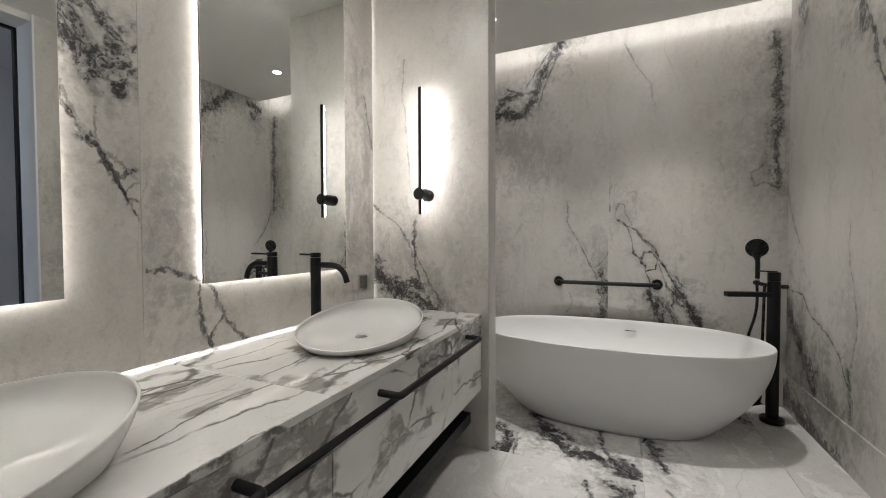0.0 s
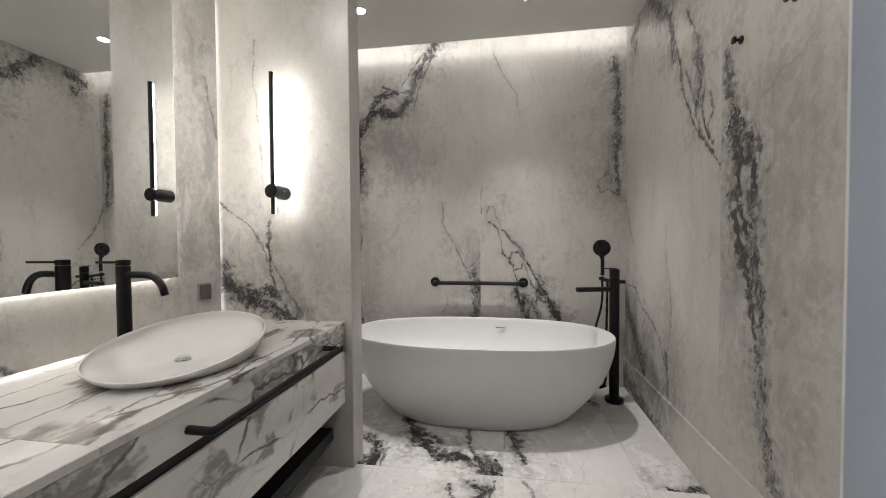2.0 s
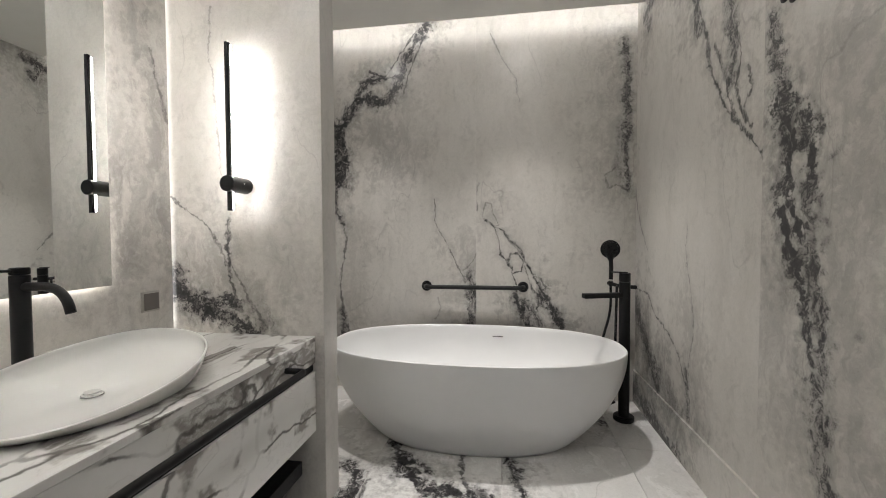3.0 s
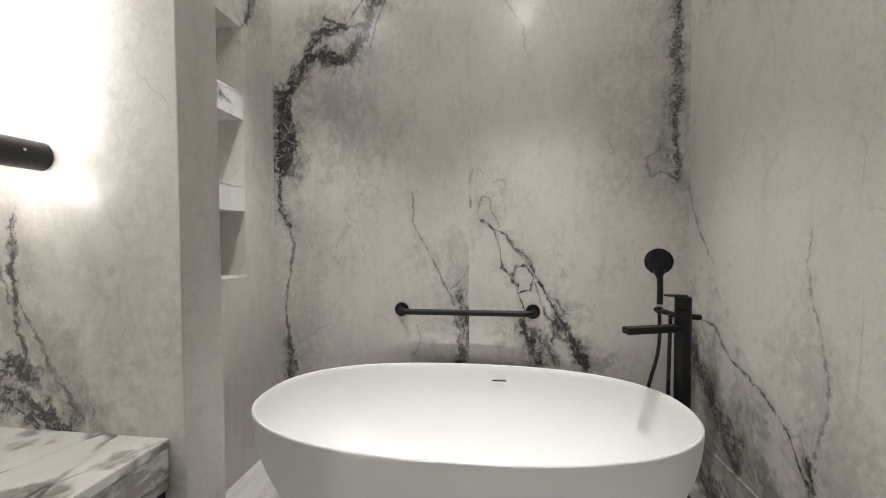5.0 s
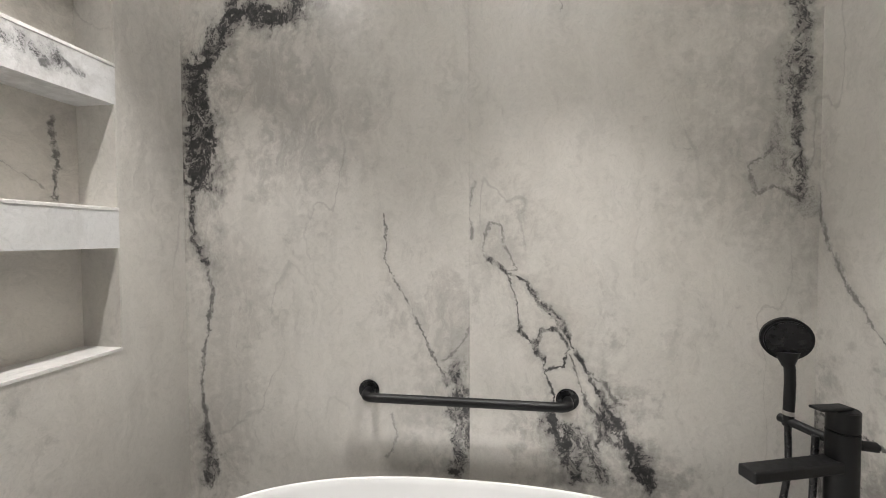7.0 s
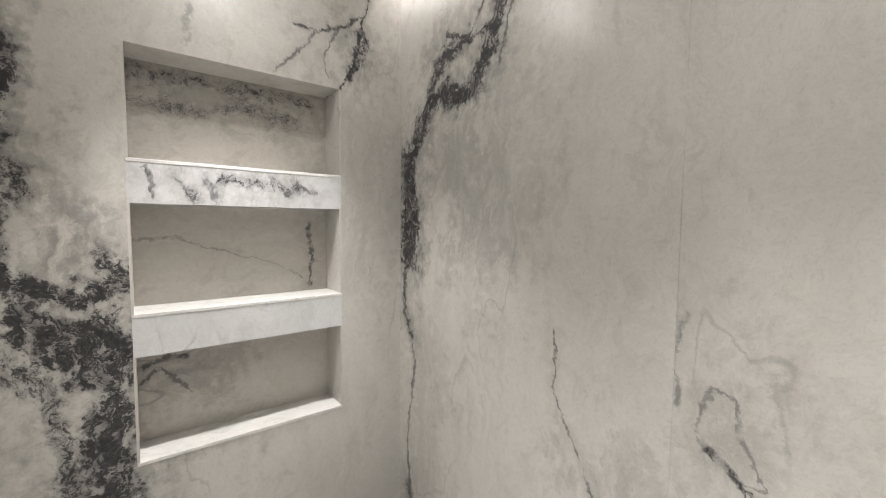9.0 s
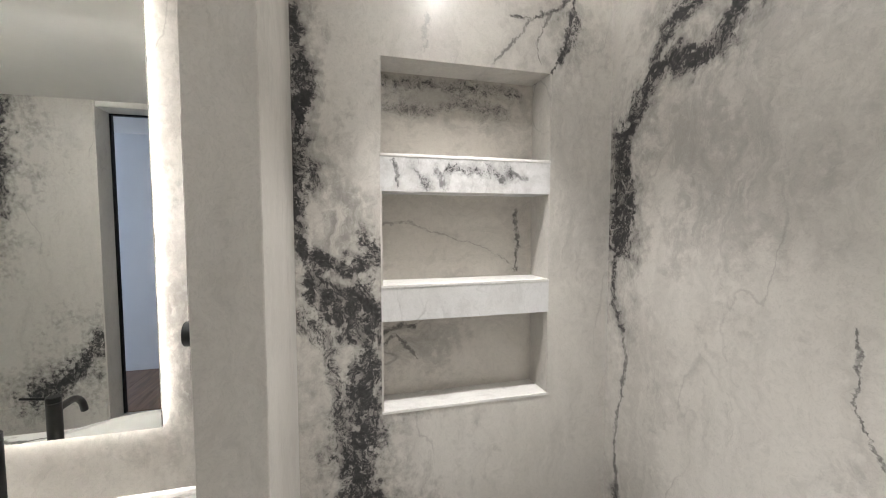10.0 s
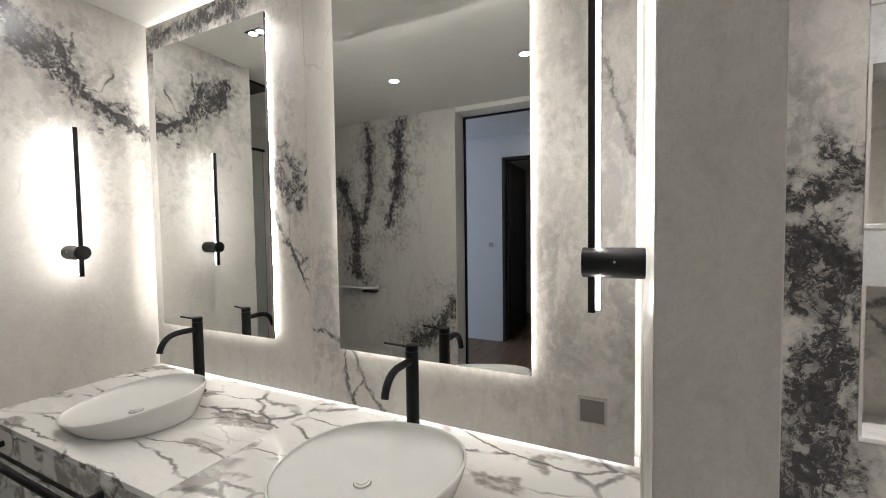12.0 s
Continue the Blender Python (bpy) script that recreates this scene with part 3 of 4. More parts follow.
def add_box(bm, x0, x1, y0, y1, z0, z1, bevel=0.0, seg=2):
    made = bmesh.ops.create_cube(bm, size=1.0, matrix=Matrix.Translation(((x0 + x1) / 2, (y0 + y1) / 2, (z0 + z1) / 2)) @ Matrix.Diagonal((x1 - x0, y1 - y0, z1 - z0, 1)))
    if bevel:
        edges = list({e for v in made["verts"] for e in v.link_edges})
        bmesh.ops.bevel(bm, geom=edges, offset=bevel, segments=seg, affect="EDGES", profile=0.5)
    return bm


def box(x0, x1, y0, y1, z0, z1, bevel=0.0, seg=2):
    return add_box(bmesh.new(), x0, x1, y0, y1, z0, z1, bevel, seg)


def boxes(*rows):
    bm = bmesh.new()
    for r in rows:
        add_box(bm, *r)
    return bm


def add_rod(bm, a, b, radius, sides=20, bevel=0.0, radius2=None):
    a, b = Vector(a), Vector(b)
    d = b - a
    m = Matrix.Translation((a + b) / 2) @ d.to_track_quat("Z", "Y").to_matrix().to_4x4()
    made = bmesh.ops.create_cone(bm, cap_ends=True, segments=sides, radius1=radius, radius2=radius2 or radius, depth=d.length, matrix=m)
    if bevel:
        edges = [e for e in {e for v in made["verts"] for e in v.link_edges} if any(len(f.verts) > 4 for f in e.link_faces)]
        bmesh.ops.bevel(bm, geom=edges, offset=bevel, segments=2, affect="EDGES")
    return bm


def rod(a, b, radius, sides=20, bevel=0.0, radius2=None):
    return add_rod(bmesh.new(), a, b, radius, sides, bevel, radius2)


def rounded(points, bends, steps=6):
    """A path through points with its inner corners rounded."""
    pts = [Vector(p) for p in points]
    out = [pts[0]]
    for a, p, b, r in zip(pts, pts[1:], pts[2:], bends):
        s, e = p + (a - p).normalized() * r, p + (b - p).normalized() * r
        for i in range(steps + 1):
            t = i / steps
            out.append(s * (1 - t) ** 2 + p * 2 * t * (1 - t) + e * t * t)
    return out + [pts[-1]]


def add_tube(bm, path, radius, sides=14):
    rings = []
    up = Vector((0.31, 0.17, 0.93)).normalized()
    for i, p in enumerate(path):
        d = (path[min(i + 1, len(path) - 1)] - path[max(i - 1, 0)]).normalized()
        u = (up - d * up.dot(d)).normalized()
        up = u
        w = d.cross(u)
        rings.append([bm.verts.new(p + radius * (math.cos(2 * math.pi * j / sides) * u + math.sin(2 * math.pi * j / sides) * w)) for j in range(sides)])
    for a, b in zip(rings, rings[1:]):
        for j in range(sides):
            bm.faces.new((a[j], a[(j + 1) % sides], b[(j + 1) % sides], b[j]))
    bm.faces.new(list(reversed(rings[0])))
    bm.faces.new(rings[-1])
    bmesh.ops.recalc_face_normals(bm, faces=bm.faces)
    return bm


def tube(path, radius, sides=14):
    return add_tube(bmesh.new(), path, radius, sides)


def lathe(rings, close_start=True, close_end=True):
    """Skins closed rings of points."""
    bm = bmesh.new()
    vs = [[bm.verts.new(p) for p in r] for r in rings]
    n = len(vs[0])
    for a, b in zip(vs, vs[1:]):
        for j in range(n):
            bm.faces.new((a[j], a[(j + 1) % n], b[(j + 1) % n], b[j]))
    if close_start:
        bm.faces.new(list(reversed(vs[0])))
    if close_end:
        bm.faces.new(vs[-1])
    bmesh.ops.recalc_face_normals(bm, faces=bm.faces)
    return bm


def structure(name, bm, material, label, category):
    return tagged(part(name, bm, material), label, category, kind="structure")


# ---- floor and outer shell ----
floor = structure("floor", box(-0.36, XC, YS - 0.12, 0.12, -0.12, -0.006), M_JOINT, "pale polished marble tile floor with dark veins", "floor")
structure("floor_corridor", box(XC, 7.0, -6.5, 1.2, -0.12, -0.011), M_OAK, "brown oak plank floor of the corridor", "floor")

wall_back = structure("wall_back", box(-0.36, XC, 0.02, 0.14, 0, 3.05), M_CORE, "marble slab wall behind the bathtub with dark veins", "wall")
part("slab", box(0.0, SEAM - 0.0003, 0.0, 0.02, 0.0, 3.0), M_BACK_L, wall_back)
part("slab", box(SEAM + 0.0003, XR, 0.0, 0.02, 0.0, 3.0), M_BACK_R, wall_back)

NY0, NY1 = -0.957, -0.281
NZ = ((1.030, 1.375), (1.500, 1.850), (1.975, 2.322))
ND = 0.15
wall_niche = structure("wall_niche", box(-0.36, -ND - 0.01, YP1, 0.02, 0, 3.0), M_CORE, "marble wall beside the bath with three open recesses", "wall")
part("slab", box(-ND, 0, YP1, NY0, 0, 3.0), M_NICHE, wall_niche)
part("slab", box(-ND, 0, NY1, 0.0, 0, 3.0), M_NICHE, wall_niche)
part("slab", box(-ND, 0, NY0, NY1, 0, NZ[0][0]), M_NICHE, wall_niche)
part("slab", box(-ND, 0, NY0, NY1, NZ[2][1], 3.0), M_NICHE, wall_niche)
for a, b in zip(NZ, NZ[1:]):
    part("band", box(-ND, 0.001, NY0, NY1, a[1], b[0]), M_BAND, wall_niche, "grey-veined marble band between recesses")
for z0, z1 in NZ:
    part("recess_back", box(-ND - 0.01, -ND + 0.006, NY0, NY1, z0, z1), M_RECESS, wall_niche, "beige veined marble back of the recess")
    part("recess_sill", box(-ND, 0.003, NY0 - 0.001, NY1 + 0.001, z0 - 0.002, z0 + 0.010, 0.002), M_SILL, wall_niche, "white marble sill")
    part("recess_side", box(-ND, 0.002, NY1 - 0.006, NY1 + 0.001, z0 + 0.010, z1), M_SLAB, wall_niche)
    part("recess_side", box(-ND, 0.002, NY0 - 0.001, NY0 + 0.006, z0 + 0.010, z1), M_SLAB, wall_niche)

wall_partition = structure("wall_partition", box(-0.36, XP - 0.012, YP0 + 0.012, YP1 - 0.012, 0, ZC), M_CORE, "narrow marble-clad partition between vanity and bath", "wall")
part("slab", box(-0.36, XP, YP0, YP0 + 0.012, 0, ZC), M_PART, wall_partition)
part("slab", box(-0.36, XP, YP1 - 0.012, YP1, 0, ZC), M_SLAB, wall_partition)
part("edge_slab", box(XP - 0.012, XP + 0.002, YP0 + 0.001, YP1 - 0.001, 0, ZC, 0.0015), M_SLAB, wall_partition)

structure("wall_behind_mirrors", box(-0.36, XB, YE - 0.13, YP0, 0, ZC), M_SLAB, "pale marble wall behind the floating panel", "wall")
wall_mirror = structure("wall_mirror", box(XB + 0.012, XM - 0.014, YE + 0.05, YP0 - 0.05, 0.80, 2.625), M_CORE, "floating marble panel lit from behind its edges", "wall panel")
for y0, y1, stone in ((YE + 0.016, SEAM_M - 0.0006, M_MIRROR_A), (SEAM_M + 0.0006, YP0 - 0.016, M_MIRROR_B)):
    part("slab", box(XM - 0.014, XM, y0, y1, 0.776, 2.662), stone, wall_mirror)
for name, b in (("led_strip", (XB + 0.004, XM - 0.03, YP0 - 0.046, YP0 - 0.036, 0.78, 2.65)),
                ("led_strip", (XB + 0.004, XM - 0.03, YE + 0.036, YE + 0.046, 0.78, 2.65)),
                ("led_strip", (XB + 0.004, XM - 0.03, YE + 0.06, YP0 - 0.06, 2.632, 2.640)),
                ("led_strip", (XB + 0.004, XM - 0.03, YE + 0.06, YP0 - 0.06, 0.790, 0.798))):
    tagged(part(name, box(*b), G_BACK), "white light strip behind the edge of the marble panel", "light strip", "strips behind the panel")

wall_end = structure("wall_end", box(-0.36, XP - 0.012, YE - 0.13, YE - 0.012, 0, ZC), M_CORE, "marble-clad end wall of the vanity recess", "wall")
part("slab", box(-0.36, XP, YE - 0.012, YE, 0, ZC), M_END, wall_end)
part("edge_slab", box(XP - 0.012, XP + 0.002, YE - 0.13, YE - 0.012, 0, ZC), M_SLAB, wall_end)

wall_right = structure("wall_right", box(XR + 0.014, XC, DOOR1, 0.02, 0, 3.0), M_CORE, "marble slab wall beside the bath with a dark vein", "wall")
part("slab", box(XR, XR + 0.014, -1.3997, 0.0, 0, 3.0), M_RIGHT, wall_right)
part("slab", box(XR, XR + 0.014, DOOR1, -1.4003, 0, 3.0), M_RIGHT_B, wall_right)
part("edge_slab", box(XR - 0.001, XC, DOOR1 - 0.012, DOOR1, 0, ZC, 0.0015), M_WHITE, wall_right, "white door reveal")
structure("plinth", box(XR - 0.012, XR, DOOR1, 0.0, 0.0, 0.235, 0.0015), M_RIGHT, "low marble plinth along the wall", "baseboard")

wall_south = structure("wall_right_south", box(XR + 0.014, XC, YS, DOOR0, 0, 3.0), M_CORE, "marble slab wall beside the doorway with dark veins", "wall")
part("slab", box(XR, XR + 0.014, YS, DOOR0, 0, 3.0), M_RIGHT_S, wall_south)
# white reveal; beige stone colour stands in for the room's warm light
part("edge_slab", box(XR - 0.001, XC, DOOR0, DOOR0 + 0.012, 0, ZC, 0.0015), M_SLAB, wall_south, "white door reveal with warm room light put in its beige colour")
structure("plinth_south", box(XR - 0.012, XR, YS, DOOR0, 0.0, 0.235, 0.0015), M_RIGHT_S, "low marble plinth along the wall", "baseboard")
structure("wall_shower", box(-0.12, XC, YS - 0.12, YS, 0, 3.0), M_SLAB, "grey marble wall at the far end of the shower", "wall")
structure("wall_shower_side", box(-0.12, 0, YS, YE - 0.13, 0, 3.0), M_SLAB, "grey marble side wall of the shower", "wall")
structure("wall_corner", boxes((-0.36, -0.12, YS, YE - 0.13, 0, 3.0), ), M_CORE, "plain wall behind the shower", "wall")

# ceiling, with the light slot along the bath wall
SLOT = 0.13
structure("ceiling", boxes((-0.36, XC, YS, -SLOT, ZC, ZC + 0.03), (-0.36, XC, YS, 0.14, 3.0, 3.1)), M_CEIL, "flat white painted ceiling with a light slot at its edge", "ceiling")
structure("ceiling_lowered", boxes((-0.24, 0.55, YE, YP0, ZB, ZB + 0.02), (-0.24, 0.30, YE, YP0, ZB + 0.02, ZC)), M_CEIL, "lowered white ceiling over the vanity with a lit edge", "ceiling")
tagged(part("led_strip", box(0.003, XR - 0.003, -SLOT + 0.0005, -SLOT + 0.006, ZC + 0.010, ZC + 0.026), G_COVE), "white light strip hidden in the ceiling slot", "light strip")
tagged(part("led_strip", box(0.520, 0.532, YE + 0.02, YP0 - 0.02, ZB + 0.021, ZB + 0.031), G_BULK), "white light strip on the ledge of the lowered ceiling", "light strip")

# ---- doorway and corridor ----
door_frame = thing("door_frame", (XC, (DOOR0 + DOOR1) / 2, 0), "slim black metal frame of the doorway", "door frame", kind="structure")
for y0, y1 in ((DOOR0 + 0.012, DOOR0 + 0.028), (DOOR1 - 0.028, DOOR1 - 0.012)):
    part("jamb", box(XC - 0.03, XC + 0.01, y0, y1, 0, 2.72, 0.002), M_BLACK, door_frame)
part("head", box(XC - 0.03, XC + 0.01, DOOR0 + 0.028, DOOR1 - 0.028, 2.705, 2.72, 0.002), M_BLACK, door_frame)
structure("wall_over_door", box(XR + 0.014, XC, DOOR0 + 0.012, DOOR1 - 0.012, 2.722, ZC), M_CEIL, "white strip over the doorway", "wall")
CD0, CD1, CDZ = -3.0, -2.05, 2.5
wall_far = structure("wall_corridor", boxes((XF, XF + 0.12, -6.5, CD0, 0, 2.9), (XF, XF + 0.12, CD1, 1.2, 0, 2.9), (XF, XF + 0.12, CD0, CD1, CDZ, 2.9)),
                     M_WHITE, "white painted corridor wall in cool daylight", "wall")
structure("wall_corridor_end", box(XC, 7.0, 1.08, 1.2, 0, 2.9), M_WHITE, "white painted end wall of the corridor", "wall")
structure("wall_corridor_near", boxes((XC, XC + 0.012, -6.5, DOOR0, 0, 2.9), (XC, XC + 0.012, DOOR1, 1.08, 0, 2.9)), M_WHITE, "white painted corridor wall beside the doorway", "wall")
structure("wall_far_room", boxes((5.8, 5.92, -6.5, 1.2, 0, 2.9), (XF + 0.12, 5.8, CD0 - 1.6, CD0 - 1.5, 0, 2.9), (XF + 0.12, 5.8, -1.0, -0.9, 0, 2.9)), M_WHITE, "white painted wall of the room across the corridor", "wall")
structure("ceiling_corridor", box(XC, 7.0, -6.5, 1.2, 2.80, 2.9), M_CEIL, "white painted corridor ceiling", "ceiling")
structure("baseboard", boxes((XF - 0.012, XF, -6.4, CD0 - 0.03, 0.0, 0.07)), M_WHITE, "low white baseboard of the corridor", "baseboard")
far_frame = thing("far_door_frame", (XF, CD0, 0), "dark wood frame of the doorway across the corridor", "door frame", kind="structure")
part("jamb", box(XF - 0.012, XF + 0.125, CD0, CD0 + 0.035, 0, CDZ), M_WENGE, far_frame)
part("jamb", box(XF - 0.012, XF + 0.125, CD1 - 0.035, CD1, 0, CDZ), M_WENGE, far_frame)
part("head", box(XF - 0.012, XF + 0.125, CD0 + 0.035, CD1 - 0.035, CDZ - 0.035, CDZ), M_WENGE, far_frame)
door = thing("door", (XF + 0.13, CD0 + 0.05, 0), "dark wenge door standing open across the corridor", "door")
part("leaf", box(XF + 0.13, XF + 0.13 + 0.86, CD0 + 0.04, CD0 + 0.08, 0.01, CDZ - 0.05, 0.002), M_WENGE, door)
part("handle", tube(rounded(((XF + 0.90, CD0 + 0.08, 1.02), (XF + 0.90, CD0 + 0.13, 1.02), (XF + 0.78, CD0 + 0.13, 1.02)), (0.02,)), 0.009, 10), M_STEEL, door)
sun_lamp = bpy.data.lights.new("corridor_window", "AREA")
sun_lamp.shape, sun_lamp.size, sun_lamp.size_y, sun_lamp.energy, sun_lamp.color = "RECTANGLE", 1.2, 2.0, DAY_W, (0.62, 0.74, 1.0)
new("corridor_window", sun_lamp).matrix_world = look((3.1, -6.4, 1.4), (3.1, 0, 1.3))
structure("wall_corridor_south", box(XC, 7.0, -6.62, -6.5, 0, 2.9), M_WHITE, "white wall at the window end of the corridor", "wall")
hall_switch = thing("light_switch", (XF, -3.16, 1.33), "small pale grey square light switch on the corridor wall", "light switch")
part("plate", box(XF - 0.010, XF, -3.20, -3.12, 1.29, 1.37, 0.003), M_WHITE, hall_switch)
part("rocker", box(XF - 0.014, XF - 0.010, -3.19, -3.13, 1.30, 1.36, 0.002), M_STEEL, hall_switch)


# ---- bath ----
def oval(cx, cy, a, b, z, power=2.35, n=96, egg=0.0):
    out = []
    for i in range(n):
        t = 2 * math.pi * i / n
        c, s = math.cos(t), math.sin(t)
        x = a * math.copysign(abs(c) ** (2 / power), c)
        y = b * math.copysign(abs(s) ** (2 / power), s) * (1 + egg * c)
        out.append(Vector((cx + x, cy + y, z)))
    return out


def bathtub():
    cx, cy, a, b, h = 1.173, -0.547, 0.900, 0.480, 0.543
    tub = thing("bathtub", (cx, cy, 0), "white freestanding oval bathtub with a thin rim on the tiled floor", "bathtub")
    rings = [oval(cx, cy, a * 0.62, b * 0.69, 0.0), oval(cx, cy, a * 0.645, b * 0.715, 0.004)]
    for i in range(1, 25):
        u = i / 24
        s = 1 - (1 - u) ** 2.05
        rings.append(oval(cx, cy, a * (0.655 + 0.345 * s), b * (0.725 + 0.275 * s), h * (0.008 + 0.984 * u)))
    for da, dz in ((0.0015, -0.0005), (0.005, 0.001), (0.009, 0.0006), (0.012, -0.003)):
        rings.append(oval(cx, cy, a - da, b - da, h + dz))
    for i in range(1, 25):
        u = 1 - i / 24
        s = 1 - (1 - u) ** 2.6
        rings.append(oval(cx, cy, (a - 0.013) * (0.50 + 0.50 * s), (b - 0.013) * (0.42 + 0.58 * s), 0.09 + (h - 0.096) * u))
    rings.append(oval(cx, cy, 0.2, 0.1, 0.082))
    part("shell", lathe(rings), M_TUB, tub, smooth=True, angle=50)
    part("overflow_slot", box(1.283, 1.358, -0.106, -0.094, 0.4655, 0.4695, 0.0015), M_BLACK, tub, "dark overflow slot")
    part("drain_cap", rod((cx, cy, 0.083), (cx, cy, 0.093), 0.036, 32, 0.003), M_TUB, tub, smooth=True)


bathtub()


def turned(bm, x, y, angle):
    bmesh.ops.rotate(bm, verts=bm.verts, cent=(x, y, 0), matrix=Matrix.Rotation(angle, 3, "Z"))
    return bm


def bath_filler():
    """Round column; the spout swings out over the tub, the hand shower stands in a cradle behind it."""
    x, y = 2.137, -0.318
    f = thing("bath_filler", (x, y, 0), "black freestanding bath filler with hand shower beside the tub", "bath tap")
    part("floor_flange", rod((x, y, 0.0), (x, y, 0.034), 0.064, 40, 0.006), M_BLACK, f, smooth=True)
    part("column", rod((x, y, 0.03), (x, y, 0.905), 0.034, 40, 0.002), M_BLACK, f, smooth=True)
    part("mixer_cap", rod((x, y, 0.9075), (x, y, 0.962), 0.034, 40, 0.002), M_BLACK, f, smooth=True)
    lever = box(x - 0.088, x + 0.012, y - 0.017, y + 0.017, 0.9625, 0.970, 0.003)
    for w in lever.verts:
        if w.co.x < x - 0.05:
            w.co.z += 0.004
    part("lever", turned(lever, x, y, radians(18)), M_BLACK, f)
    spout = part("spout", turned(box(x - 0.285, x - 0.01, y - 0.024, y + 0.024, 0.806, 0.836, 0.005, 3), x, y, radians(17)), M_BLACK, f)
    part("outlet", turned(rod((x - 0.262, y, 0.801), (x - 0.262, y, 0.8065), 0.014, 20), x, y, radians(17)), M_STEEL, spout, "pale aerator")
    part("diverter", turned(rod((x + 0.03, y, 0.873), (x + 0.072, y, 0.873), 0.0125, 20, 0.004), x, y, radians(-12)), M_BLACK, f, smooth=True)
    cx, cy = x - 0.062, y + 0.098
    part("cradle", rod((x - 0.015, y + 0.02, 0.872), (cx - 0.012, cy + 0.02, 0.884), 0.0125, 18, 0.003), M_BLACK, f, smooth=True)
    hs = part("hand_shower", tube([Vector((cx, cy, 0.868)), Vector((cx + 0.002, cy, 0.93)), Vector((cx + 0.002, cy - 0.002, 0.99)), Vector((cx + 0.001, cy - 0.001, 1.03)), Vector((cx, cy + 0.006, 1.062))], 0.0135, 16), M_BLACK, f, smooth=True)
    part("swivel", rod((cx, cy, 0.899), (cx + 0.001, cy, 0.911), 0.0142, 18), M_STEEL, hs, "steel ring on the handle")
    c = Vector((cx - 0.001, cy + 0.012, 1.113))
    nrm = Vector((-0.28, -0.95, -0.12)).normalized()
    part("spray_head", rod(c - nrm * 0.013, c + nrm * 0.013, 0.062, 40, 0.007), M_BLACK, hs, smooth=True)
    part("spray_face", rod(c + nrm * 0.013, c + nrm * 0.016, 0.052, 40), M_BLACK_SATIN, hs)
    part("neck", rod((cx, cy + 0.004, 1.035), (cx, cy + 0.010, 1.075), 0.0135, 18, 0, 0.030), M_BLACK, hs, smooth=True)
    hose = rounded(((cx, cy, 0.868), (cx + 0.004, cy - 0.004, 0.70), (cx - 0.075, cy + 0.0, 0.42), (cx - 0.05, cy - 0.01, 0.05), (x - 0.052, y + 0.035, 0.10), (x - 0.048, y + 0.035, 0.40), (x - 0.040, y + 0.030, 0.875)), (0.10, 0.16, 0.10, 0.05, 0.1))
    part("hose", tube(hose, 0.0085, 12), M_BLACK_SATIN, f, smooth=True)


bath_filler()


def grab_bar():
    x0, x1, z = 0.772, 1.506, 0.823
    g = thing("grab_bar", ((x0 + x1) / 2, 0, z), "black metal grab bar on the marble wall over the bath", "grab bar")
    for x in (x0, x1):
        part("flange", rod((x, 0, z), (x, -0.012, z), 0.040, 40, 0.004), M_BLACK_SATIN, g, smooth=True)
    part("bar", tube(rounded(((x0, -0.010, z), (x0, -0.075, z), (x1, -0.075, z), (x1, -0.010, z)), (0.04, 0.04), 8), 0.0165, 20), M_BLACK, g, smooth=True)


grab_bar()


# ---- vanity ----
ZT = 0.766
VX = 0.543
YJ = -2.63
counter = thing("countertop", (0.15, YJ, ZT - 0.022), "polished white marble countertop with taupe veins", "countertop")
part("top_slab", box(XB + 0.002, VX, YE + 0.001, YJ - 0.0004, ZT - 0.022, ZT, 0.002), M_TOP, counter)
part("top_slab", box(XB + 0.002, VX, YJ + 0.0004, YP0 - 0.001, ZT - 0.022, ZT, 0.002), M_TOP_B, counter)


def vanity():
    y0, y1 = YE + 0.004, YP0 - 0.003
    v = thing("vanity", (0.15, (y0 + y1) / 2, 0.345), "wall-hung white marble vanity with taupe veins and black rails", "vanity cabinet")
    part("body", box(XB + 0.002, VX - 0.022, y0, y1, 0.345, ZT - 0.0225), M_CORE, v)
    part("apron", box(VX - 0.022, VX - 0.001, y0, y1, 0.648, ZT - 0.0225, 0.001), M_FRONT, v)
    part("channel", box(VX - 0.022, VX - 0.012, y0, y1, 0.612, 0.648), M_BLACK, v, "black recessed grip channel")
    ym = (y0 + y1) / 2
    for a, b in ((y0, ym - 0.0015), (ym + 0.0015, y1)):
        part("drawer_front", box(VX - 0.022, VX - 0.001, a, b, 0.345, 0.612, 0.001), M_FRONT, v)
    for a, b in ((-2.405, -1.625), (-3.66, -2.92)):
        z = 0.692
        part("rail", tube(rounded(((VX - 0.01, a, z), (VX + 0.074, a, z), (VX + 0.074, b, z), (VX - 0.01, b, z)), (0.016, 0.016), 5), 0.0118, 16), M_BLACK, v, "black metal towel rail", smooth=True)


vanity()


def low_drawer():
    d = thing("low_shelf", (0.2, -2.6, 0.1), "dark wooden low box under the vanity with black top edge", "low cabinet")
    part("top", box(XB + 0.002, 0.495, YE + 0.03, YP0 - 0.045, 0.165, 0.225, 0.002), M_BLACK, d, "black metal top frame")
    bm = box(XB + 0.002, 0.485, YE + 0.032, YP0 - 0.047, 0.06, 0.164)
    for w in bm.verts:
        if w.co.x > 0.3 and w.co.z < 0.1:
            w.co.x -= 0.07
    part("body", bm, M_BROWN, d)


low_drawer()


